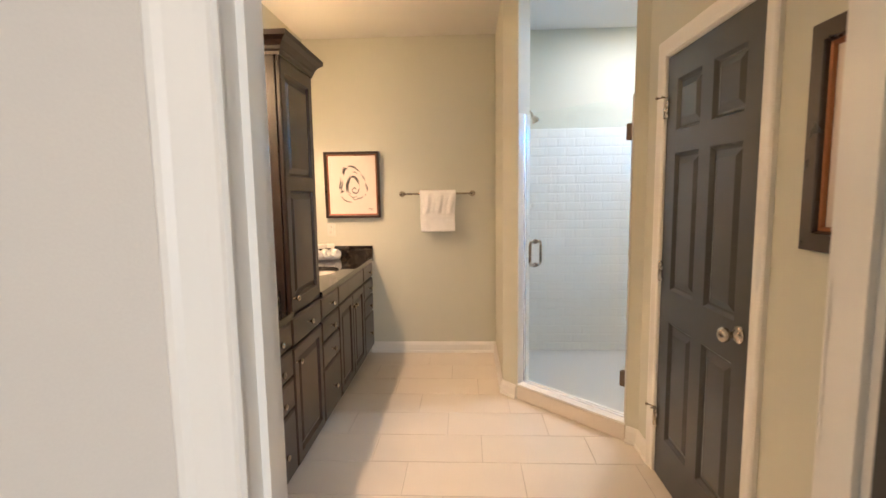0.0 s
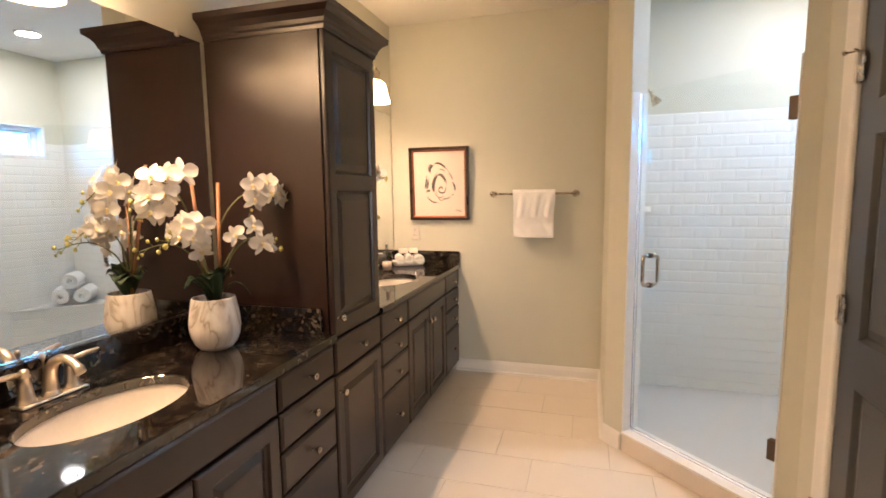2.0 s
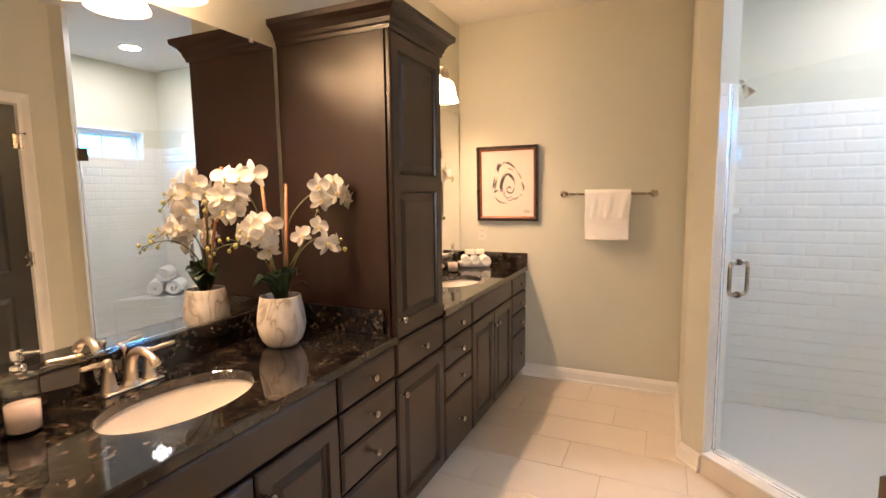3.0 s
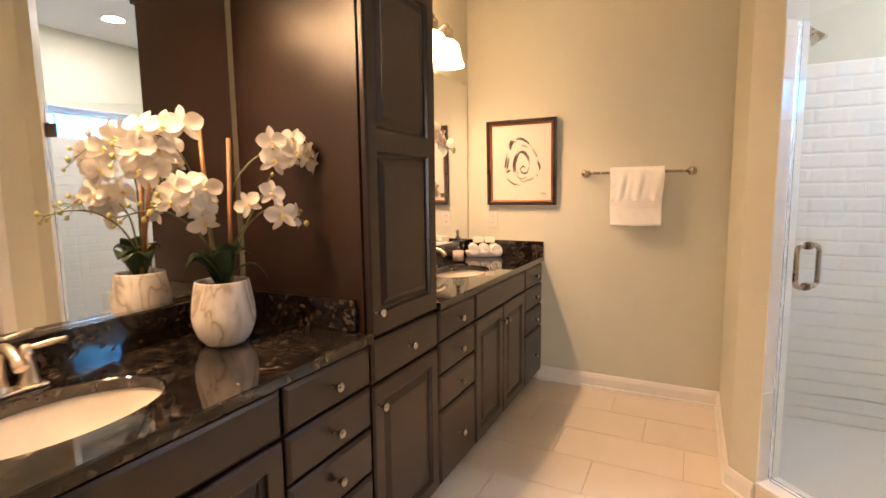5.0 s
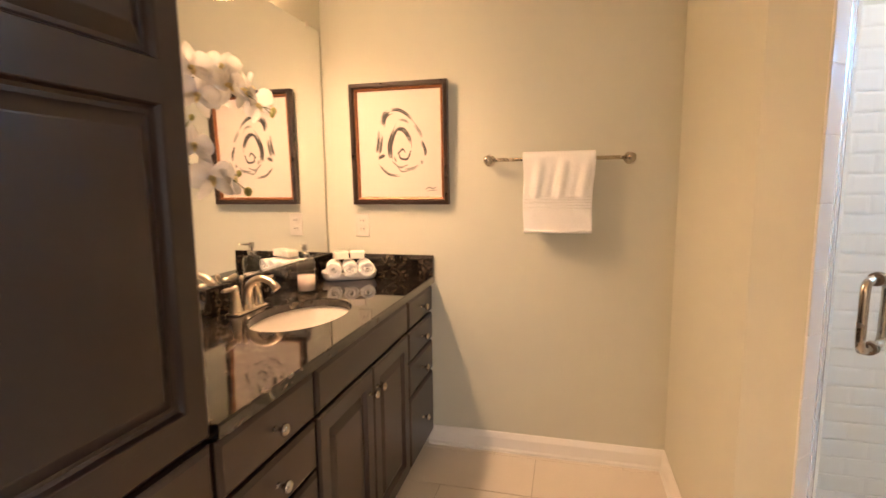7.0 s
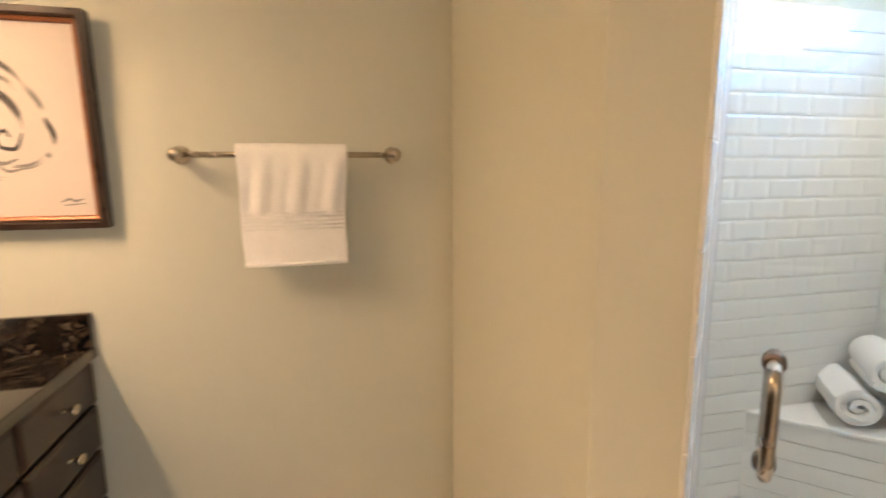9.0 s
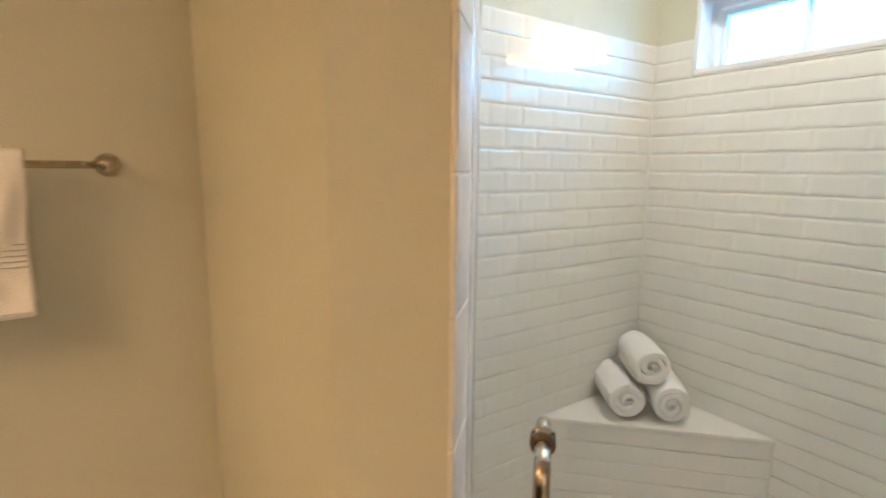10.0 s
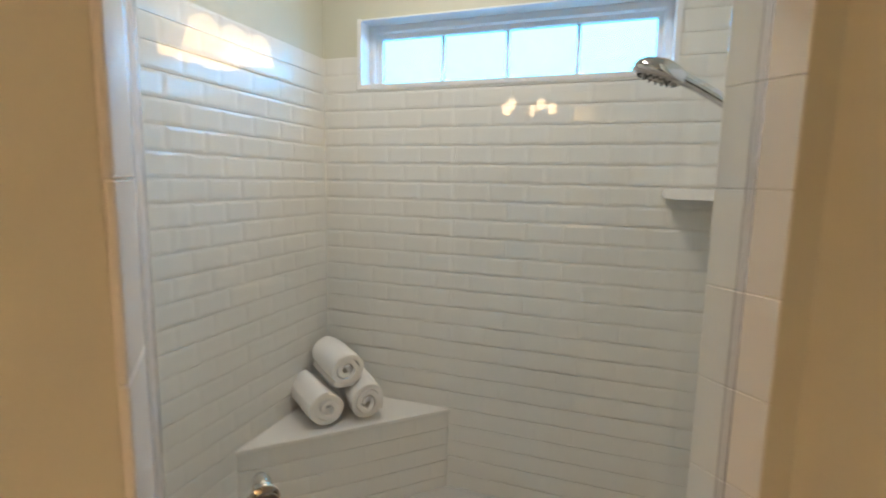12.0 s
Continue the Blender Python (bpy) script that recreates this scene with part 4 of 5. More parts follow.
outlet = thing("wall_outlet", "white duplex outlet with cover plate", "outlet", pose(-1.196, NY - 0.0005, 1.115, 0, 0, -90))
part("plate", rings(0.072, 0.115, [(0, 0), (0, 0.003), (0.003, 0.006), (0.006, 0.006)]), PLASTIC, outlet, "", pose(0, -0.036, -0.0575))
for z in (-0.022, 0.022):
    rec = part("receptacle", soft_box(0.0055, 0.009, -0.017, 0.017, z - 0.014, z + 0.014, 0.003, 2), PLASTIC, outlet)
    for y in (-0.007, 0.007):
        part("slot", boxes((0.0088, 0.0094, y - 0.0015, y + 0.0015, z - 0.002, z + 0.008)), SLOT, rec)

BY = NY - 0.066
rail = thing("towel_bar", "brushed nickel towel bar holding a hand towel", "towel bar", pose(-0.248, NY, 1.420))
part("bar", tube([(-0.305, -0.066, 0), (0.305, -0.066, 0)], 0.0085, 14), NICKEL, rail)
for s in (-1, 1):
    part("post", lathe([(0, 0.0005), (0.026, 0.0005), (0.027, 0.006), (0.022, 0.012), (0.013, 0.018), (0.011, 0.045), (0.016, 0.052), (0.020, 0.060), (0.019, 0.074), (0.012, 0.082), (0, 0.084)], 24), NICKEL, rail, "", pose(0.305 * s, 0, 0, 90, 0, 0))


def hanging_towel():
    """A hand towel folded over the bar, with soft folds, a woven band and a rounded hem."""
    bm = bmesh.new()
    x0, x1, zt = -0.156, 0.150, 0.012
    nx, prof = 36, []
    front, back = 0.325, 0.30
    for k in range(14):
        prof.append((0.013, -back + back * k / 14))
    for k in range(9):
        a = math.pi * k / 8
        prof.append((0.019 * math.cos(a), 0.024 * math.sin(a)))
    for k in range(1, 25):
        prof.append((-0.019 - 0.004 * k / 24, -front * k / 24))
    cols = []
    for i in range(nx + 1):
        u = i / nx
        x = x0 + (x1 - x0) * u
        col = []
        for j, (o, z) in enumerate(prof):
            dn = max(0.0, -z) / front
            amp = 0.0075 * math.sin(math.pi * min(1, dn * 1.3)) if o < 0 else 0.001
            w = amp * (math.sin(u * 19 + 0.6) + 0.6 * math.sin(u * 37 + 2 + 5 * dn))
            if dn > 0.70 and o < 0:
                w += 0.0035 * math.sin(math.pi * (dn - 0.70) / 0.30) * (math.sin(u * 11 + 1.3 + 4 * dn) + 0.5 * math.sin(u * 23 - 6 * dn))
            pinch = 1 - 0.06 * dn + 0.02 * max(0.0, dn - 0.7)
            fat = -0.003 if o < 0 and dn > 0.96 else 0.0
            if 0.50 < dn < 0.70 and o < 0:
                w *= 0.3
                fat = 0.0022
            col.append(bm.verts.new((x * pinch + 0.003 * math.sin(7 * dn + u), o + w + fat, z)))
        cols.append(col)
    for a, b in zip(cols, cols[1:]):
        for j in range(len(prof) - 1):
            bm.faces.new((a[j], a[j + 1], b[j + 1], b[j])).smooth = True
    t = thing("hand_towel", "folded white terry hand towel hanging on the bar", "towel", pose(-0.240, BY, 1.424))
    body = part("cloth", bm, TERRY, t)
    s = body.modifiers.new("thick", "SOLIDIFY")
    s.thickness, s.offset = 0.009, 0
    b2 = body.modifiers.new("soft", "BEVEL")
    b2.width, b2.segments, b2.limit_method = 0.003, 2, "ANGLE"
    for z in (-0.170, -0.182, -0.194, -0.206, -0.218):
        part("woven_stripe", tube([(-0.148, -0.0245, z), (0.0, -0.0255, z - 0.001), (0.139, -0.0245, z)], 0.0018, 8), BAND, t, "raised woven border stripe")
    part("hem", tube([(-0.147, -0.025, -0.320), (0.0, -0.0265, -0.322), (0.139, -0.025, -0.320)], 0.007, 8), TERRY, t, "thick stitched hem")


hanging_towel()

# ---- shower: door, bench, fittings ----
GV = 0.055
sd = thing("shower_door", "frameless clear glass shower door with pull handle", "shower door", DIAG)
pane = part("glass_panel", soft_box(0.016, ul - 0.012, GV - 0.005, GV + 0.005, 0.126, 1.93, 0.0015, 1), SHEET, sd, "clear tempered glass panel")
pane.visible_shadow = False
for nm, d in (("edge_seal", (0.009, 0.0155, GV - 0.008, GV + 0.008, 0.126, 1.925)), ("edge_seal", (ul - 0.0118, ul - 0.0088, GV - 0.007, GV + 0.007, 0.126, 1.925)), ("bottom_sweep", (0.016, ul - 0.012, GV - 0.006, GV + 0.006, 0.114, 0.1255))):
    part(nm, boxes(d), SEAL, sd, "clear vinyl seal").visible_shadow = False
hu, hz0, hz1 = 0.100, 0.943, 1.099
for s in (-1, 1):
    v0, v1 = GV + s * 0.0055, GV + s * 0.056
    pts = [(hu, v0, hz0), (hu, v0 + s * 0.030, hz0), (hu, v0 + s * 0.042, hz0 + 0.004), (hu, v1 - s * 0.002, hz0 + 0.014), (hu, v1, hz0 + 0.028),
           (hu, v1, hz1 - 0.028), (hu, v1 - s * 0.002, hz1 - 0.014), (hu, v0 + s * 0.042, hz1 - 0.004), (hu, v0 + s * 0.030, hz1), (hu, v0, hz1)]
    hd = part("pull_handle", tube(pts, 0.0095, 16), NICKEL, sd, "brushed nickel pull handle")
    for z in (hz0, hz1):
        part("washer", lathe([(0, 0), (0.0155, 0), (0.0155, 0.004), (0.013, 0.007), (0.0095, 0.008), (0, 0.008)], 20), BRONZE if s < 0 else NICKEL, hd, "", pose(hu, GV + s * 0.0052, z, 90 if s < 0 else -90, 0, 0))
for z in (0.345, 1.745):
    hg = part("glass_hinge", soft_box(ul - 0.066, ul - 0.010, GV - 0.013, GV - 0.0052, z - 0.045, z + 0.045, 0.003, 2), BRONZE, sd, "dark metal glass hinge")
    part("hinge_plate", soft_box(ul - 0.066, ul - 0.010, GV + 0.0052, GV + 0.013, z - 0.045, z + 0.045, 0.003, 2), BRONZE, hg)
    part("wall_plate", soft_box(ul - 0.0115, ul - 0.0085, GV - 0.030, GV + 0.030, z - 0.045, z + 0.045, 0.001, 1), BRONZE, hg)

BL, BZ = 0.62, 0.417
bench = thing("shower_bench", "white tiled triangular corner bench in the shower", "bench", pose(SE, SN, 0))
bm = bmesh.new()
prism(bm, [(-0.001, -0.001), (-BL, -0.001), (-0.001, -BL)], 0.045, BZ - 0.012)
part("base", bm, WGROUT, bench, "white tiled front")
bm = bmesh.new()
prism(bm, [(-0.001, -0.001), (-BL - 0.014, -0.001), (-0.001, -BL - 0.014)], BZ - 0.012, BZ)
bmesh.ops.bevel(bm, geom=[e for e in bm.edges if e.verts[0].co.z > BZ - 0.001 and e.verts[1].co.z > BZ - 0.001], offset=0.003, segments=2, affect="EDGES")
part("seat_slab", bm, PAN, bench, "white solid-surface seat slab")
AX = 43
for k, (x, y, z) in enumerate(((1.725, 3.995, BZ + 0.083), (1.845, 3.862, BZ + 0.083), (1.803, 3.948, BZ + 0.222))):
    d = Vector((math.sin(radians(AX)), math.cos(radians(AX)), 0))
    p = Vector((x, y, z)) + d * 0.10
    towel_roll("rolled_towel", ("white rolled bath towel on the shower bench", "white rolled bath towel on the shower bench", "white rolled bath towel stacked on two others")[k],
               pose(p.x, p.y, p.z + 0.004, 0, (20, 140, 250)[k], -AX + (6, -2, 4)[k]), 0.27, 0.088, "rolled bath towels", 2.7, 1.7 * k + 0.4)


def corner_shelf(cx, cy, sx, sy, z, r, label):
    bm = bmesh.new()
    poly = [(0, 0)] + [(r * math.cos(a) * sx, r * math.sin(a) * sy) for a in (math.pi / 2 * k / 10 for k in range(11))]
    if sx * sy < 0:
        poly = poly[::-1]
    prism(bm, [(cx + x, cy + y) for x, y in poly], z - 0.034, z)
    bmesh.ops.bevel(bm, geom=[e for e in bm.edges if abs(e.verts[0].co.z - e.verts[1].co.z) < 1e-6], offset=0.009, segments=2, affect="EDGES")
    tagged(part("corner_shelf", bm, PORCELAIN), label, "shelf", "shower shelves")


corner_shelf(SE - 0.001, SS + 0.001, -1, 1, 1.406, 0.265, "white ceramic corner shelf in the shower")
corner_shelf(0.413, SN - 0.001, 1, -1, 1.325, 0.15, "white ceramic corner shelf beside shower head")

hs = thing("hand_shower", "chrome hand shower resting in a wall bracket", "shower head", pose(1.60, SS, 1.50))
part("wall_bracket", lathe([(0, 0), (0.030, 0), (0.030, 0.006), (0.016, 0.014), (0.014, 0.05), (0, 0.052)], 24), CHROME, hs, "", pose(0, 0.001, 0.03, -90, 0, 0))
pts = curve_points([(0, 0.045, 0.0), (0, 0.10, 0.075), (0, 0.165, 0.135), (0, 0.22, 0.172), (0, 0.265, 0.198), (0, 0.300, 0.216)], 6)
part("handle", tube(pts, [0.0135 + 0.007 * i / len(pts) for i in range(len(pts))], 16), CHROME, hs, "chrome hand shower handle")
HM = pose(0, 0.330, 0.226, 20, 0, 0) @ Matrix.Diagonal((1.15, 1.38, 1.15, 1))
part("head", lathe([(0, 0.026), (0.022, 0.024), (0.040, 0.016), (0.051, 0.004), (0.054, -0.008), (0.052, -0.016), (0, -0.016)], 32), CHROME, hs, "round chrome shower head", HM)
face = part("spray_face", lathe([(0, -0.0165), (0.044, -0.0165), (0.044, -0.020), (0.030, -0.022), (0.028, -0.019), (0.016, -0.020), (0.014, -0.023), (0, -0.023)], 32), RUBBER, hs, "grey spray face with nozzle rings", HM)
bm = bmesh.new()
for rr, cnt in ((0.037, 18), (0.022, 11)):
    for k in range(cnt):
        a = 2 * math.pi * k / cnt
        lathe([(0, -0.026), (0.002, -0.026), (0.0024, -0.019)], 6, bm, pose(rr * math.cos(a), rr * math.sin(a), 0))
tagged(part("nozzles", bm, SLOT, face), kind="stuff")
part("hose", tube(curve_points([(0.0, 0.05, -0.005), (0.01, 0.06, -0.10), (0.03, 0.075, -0.45), (0.06, 0.06, -0.62), (0.09, 0.02, -0.56)], 10), 0.0075, 10), CHROME, hs, "flexible chrome hose")
part("hose_outlet", lathe([(0, 0), (0.024, 0), (0.024, 0.005), (0.012, 0.010), (0.012, 0.028), (0, 0.028)], 20), CHROME, hs, "", pose(0.09, 0.001, -0.56, -90, 0, 0))

fs = thing("fixed_shower", "brushed nickel fixed shower head on a wall arm", "shower head", pose(0.412, 3.61, 2.01))
part("flange", lathe([(0, 0), (0.028, 0), (0.027, 0.005), (0.014, 0.010), (0, 0.010)], 24), NICKEL, fs, "", pose(0.0, 0, 0, 0, 90, 0))
part("arm", tube(curve_points([(0, 0, 0), (0.03, 0, 0.004), (0.055, 0, -0.012), (0.068, 0, -0.030)], 6), 0.0085, 12), NICKEL, fs)
part("head", lathe([(0, 0.022), (0.010, 0.020), (0.012, 0.008), (0.018, -0.004), (0.030, -0.034), (0.032, -0.042), (0.029, -0.044), (0, -0.043)], 24), NICKEL, fs, "bell-shaped nickel head", pose(0.078, 0, -0.052, 0, -32, 0))


def recessed_light(x, y, z, label):
    r = thing("recessed_light", label, "ceiling light", pose(x, y, z))
    part("trim_ring", lathe([(0.060, -0.0005), (0.092, -0.0005), (0.090, -0.006), (0.068, -0.008), (0.060, -0.004)], 36), PLASTIC, r, "white trim ring")
    part("lens", lathe([(0, -0.002), (0.060, -0.002), (0.060, -0.004), (0, -0.004)], 32), CANLIGHT, r, "lit lens")
    lamp("recessed_lamp", "AREA", look((x, y, z - 0.012), (x, y, 0)), CAN, (1.0, 0.92, 0.84), 0.15)


CAN = 20.0
recessed_light(1.40, 3.50, H, "lit white recessed ceiling light above the shower")

# ---- orchid on the near counter ----
random.seed(7)
OX, OY = -1.182, 1.979
orchid = thing("orchid", "white orchid with bamboo stakes in a marbled pot", "potted plant", pose(OX, OY, CZ))
part("pot", lathe([(r * 0.855, z) for r, z in [(0, 0.0), (0.058, 0.0), (0.066, 0.003), (0.086, 0.025), (0.100, 0.055), (0.105, 0.085), (0.103, 0.115), (0.097, 0.150), (0.090, 0.185), (0.088, 0.192), (0.083, 0.193), (0.081, 0.188), (0.090, 0.150), (0.092, 0.11), (0, 0.10)]], 40), MARBLE, orchid, "white pot with beige marble veins")
part("moss", lathe([(0, 0.172), (0.04, 0.172), (0.069, 0.165), (0.072, 0.155), (0, 0.155)], 24), SOIL, orchid, "dark moss")
stakes = [((0.006, 0.024, 0.12), (0.016, 0.040, 0.612)), ((-0.010, -0.010, 0.12), (-0.100, 0.030, 0.685))]
for a, b in stakes:
    part("stake", tube([a, b], 0.0062, 10), STAKE, orchid, "brown bamboo stake")
bm = tube([(0.030, 0.030, 0.272), (0.012, 0.052, 0.278), (-0.006, 0.028, 0.270), (0.010, 0.012, 0.276), (0.030, 0.030, 0.272)], 0.003, 6)
tube([(0.016, 0.045, 0.27), (0.035, 0.058, 0.29), (0.040, 0.050, 0.262)], 0.0022, 6, bm)
tube([(0.005, 0.045, 0.275), (-0.015, 0.060, 0.258), (-0.018, 0.045, 0.287)], 0.0022, 6, bm)
part("raffia_tie", bm, RAFFIA, orchid, "straw-coloured raffia bow")
part("raffia_tie", tube([(-0.058, 0.018, 0.470), (-0.070, 0.006, 0.475), (-0.082, 0.014, 0.468), (-0.068, 0.026, 0.472), (-0.05, 0.03, 0.488)], 0.0025, 6), RAFFIA, orchid)


def leaf(length, width, az, lift, droop):
    """A strap leaf with a folded midrib that rises, then droops."""
    bm = bmesh.new()
    n = 10
    prev = None
    for i in range(n + 1):
        u = i / n
        w = width * math.sin(math.pi * min(1, 0.12 + 0.88 * u)) ** 0.7 * (1 if u < 0.98 else 0.3)
        r = length * (u - 0.12 * u * u)
        z = lift * math.sin(u * 1.9) - droop * u ** 3
        row = [bm.verts.new((r, s * w, z + 0.35 * w * abs(s))) for s in (-1, -0.5, 0, 0.5, 1)]
        if prev:
            for k in range(4):
                bm.faces.new((prev[k], prev[k + 1], row[k + 1], row[k])).smooth = True
        prev = row
    ob = part("leaf", bm, LEAF, orchid, "", pose(0, 0, 0.175, 0, 0, az))
    s = ob.modifiers.new("thick", "SOLIDIFY")
    s.thickness = 0.002


for az, ln, wd, lf, dr in ((-112, 0.105, 0.040, 0.105, 0.03), (-58, 0.080, 0.040, 0.110, 0.01), (5, 0.070, 0.038, 0.125, 0.0), (60, 0.095, 0.036, 0.115, 0.02),
                            (125, 0.08, 0.038, 0.115, 0.02), (190, 0.09, 0.036, 0.10, 0.03), (236, 0.11, 0.034, 0.095, 0.03), (48, 0.15, 0.011, 0.085, 0.07), (-25, 0.05, 0.034, 0.105, 0.0)):
    leaf(ln, wd, az, lf, dr)


def petal(bm, m, length, width, cup, tip=0.5):
    n, prev = 7, None
    for i in range(n + 1):
        u = i / n
        w = width * (math.sin(math.pi * (0.06 + 0.92 * u) ** tip)) ** 0.65
        row = [bm.verts.new(m @ Vector((length * u, s * w, cup * (u * u) + 0.30 * w * s * s + 0.0015 * math.sin(9 * u + 3 * s)))) for s in (-1, -0.5, 0, 0.5, 1)]
        if prev:
            for k in range(4):
                bm.faces.new((prev[k], prev[k + 1], row[k + 1], row[k])).smooth = True
        prev = row


def flower(p, facing, size, roll=0.0):
    """A moth-orchid bloom: two broad petals, three sepals, a yellow lip."""
    f = Vector(facing).normalized()
    m = Matrix.Translation(p) @ f.to_track_quat("Z", "Y").to_matrix().to_4x4() @ pose(0, 0, 0, 0, 0, roll)
    bm = bmesh.new()
    k = size * 0.575
    for a, ln, wd, tip in ((14, 0.98, 0.47, 1.25), (166, 0.98, 0.47, 1.25), (90, 1.0, 0.255, 1.0), (228, 0.98, 0.235, 0.95), (312, 0.98, 0.235, 0.95)):
        petal(bm, pose(0, 0, -0.002 if a in (90, 222, 318) else 0.002, 0, 0, a + random.uniform(-6, 6)) @ pose(0, 0, 0, 0, random.uniform(-20, 14), 0) @ pose(0, 0, 0, random.uniform(-14, 14), 0, 0), k * ln * random.uniform(0.9, 1.06), k * wd, random.uniform(-0.014, 0.008), tip)
    bmesh.ops.transform(bm, matrix=m, verts=bm.verts)
    fl = part("flower", bm, PETAL, orchid, "white moth-orchid bloom")
    bm = bmesh.new()
    petal(bm, pose(0, 0, 0.004, 0, -35, -90), k * 0.40, k * 0.13, -0.004)
    petal(bm, pose(0, 0, 0.004, 0, -60, -50), k * 0.28, k * 0.10, 0.002)
    petal(bm, pose(0, 0, 0.004, 0, -60, -130), k * 0.28, k * 0.10, 0.002)
    lathe([(0, 0.014), (0.004, 0.011), (0.005, 0.004), (0.003, 0.0)], 8, bm)
    bmesh.ops.transform(bm, matrix=m, verts=bm.verts)
    part("lip", bm, LIP, fl, "yellow lip")


def spray(ctrl, blooms, buds):
    pts = curve_points(ctrl, 10)
    part("stem", tube(pts, [0.0034 - 0.0018 * i / len(pts) for i in range(len(pts))], 8), STEM, orchid, "thin olive stem")
    for u, off, facing, size, roll in blooms:
        base = pts[int(u * (len(pts) - 1))]
        flower(base + Vector(off), facing, size, roll)
    bm = bmesh.new()
    for u, off, r in buds:
        c = pts[int(u * (len(pts) - 1))]
        q = c + Vector(off)
        tube([c, q], 0.0012, 6, bm)
    part("bud_stalk", bm, STEM, orchid)
    for u, off, r in buds:
        q = pts[int(u * (len(pts) - 1))] + Vector(off)
        part("bud", lathe([(0, -r * 1.3), (r * 0.7, -r * 0.8), (r, 0), (r * 0.75, r * 0.8), (0, r * 1.35)], 10), BUD, orchid, "small green bud", Matrix.Translation(q))


# arching spray over the far side
spray([(0.010, 0.035, 0.27), (0.012, 0.040, 0.44), (0.045, 0.080, 0.535), (0.085, 0.150, 0.585), (0.125, 0.225, 0.575), (0.150, 0.285, 0.545)],
      [(0.58, (0.012, 0.0, 0.020), (0.8, -0.55, 0.25), 0.092, 8), (0.59, (0.020, -0.010, -0.034), (0.85, -0.5, -0.1), 0.088, -15), (0.70, (0.020, 0.005, -0.012), (0.7, -0.3, 0.3), 0.086, 20),
       (0.72, (0.0, 0.012, 0.032), (0.3, -0.8, 0.4), 0.080, -10), (0.81, (0.010, 0.0, -0.006), (0.75, 0.1, 0.25), 0.088, 12), (0.87, (0.006, 0.004, 0.012), (0.5, 0.4, 0.1), 0.080, 0), (0.93, (0.004, 0.006, -0.012), (0.6, -0.2, -0.1), 0.076, 34),
       (0.64, (-0.022, 0.010, 0.0), (-0.7, -0.2, 0.4), 0.082, 5), (0.78, (-0.025, 0.0, -0.010), (-0.8, 0.2, 0.1), 0.082, -8)],
      [(1.0, (0.012, 0.022, -0.008), 0.008), (0.97, (0.022, 0.020, -0.025), 0.006), (1.0, (0.0, 0.030, 0.010), 0.005)])
# lower spray on the same side
spray([(0.020, 0.035, 0.26), (0.045, 0.060, 0.345), (0.080, 0.100, 0.395), (0.115, 0.135, 0.405), (0.150, 0.170, 0.375)],
      [(0.52, (-0.018, -0.040, 0.022), (0.6, -0.7, 0.2), 0.074, 30), (0.62, (0.006, 0.0, 0.042), (0.8, -0.4, 0.3), 0.084, -12), (0.76, (0.012, -0.010, -0.022), (0.85, -0.45, -0.05), 0.092, 8), (0.92, (0.006, 0.010, -0.008), (0.6, 0.3, 0.1), 0.076, 60)],
      [(1.0, (0.016, 0.020, -0.022), 0.009), (0.97, (0.004, 0.026, 0.010), 0.006)])
# crowded spray bending towards the mirror and the near end
spray([(-0.010, -0.004, 0.27), (-0.018, -0.030, 0.38), (-0.010, -0.080, 0.445), (0.000, -0.135, 0.450), (0.004, -0.190, 0.415)],
      [(0.46, (0.015, 0.026, 0.022), (0.85, -0.45, 0.2), 0.092, 5), (0.50, (0.024, 0.016, -0.034), (0.9, -0.3, 0.0), 0.092, -10), (0.58, (0.012, -0.006, 0.022), (0.7, -0.6, 0.4), 0.088, 20), (0.64, (0.026, 0.0, -0.030), (0.85, -0.5, 0.0), 0.088, -5),
       (0.74, (0.014, -0.006, 0.008), (0.7, -0.7, 0.2), 0.082, 15), (0.83, (0.016, -0.004, -0.014), (0.6, -0.8, 0.0), 0.074, 0), (0.50, (-0.03, 0.02, 0.01), (-0.8, 0.2, 0.3), 0.088, 0), (0.62, (-0.03, 0.0, -0.01), (-0.9, 0.0, 0.2), 0.088, 12), (0.76, (-0.028, 0.0, 0.0), (-0.8, -0.4, 0.1), 0.080, -12),
       (0.52, (0.020, 0.020, -0.075), (0.8, -0.4, -0.35), 0.076, 40)],
      [(0.90, (0.006, -0.018, 0.016), 0.007), (1.0, (0.008, -0.020, -0.014), 0.009), (0.95, (0.014, -0.026, 0.004), 0.006), (1.0, (-0.016, -0.028, 0.010), 0.006)])
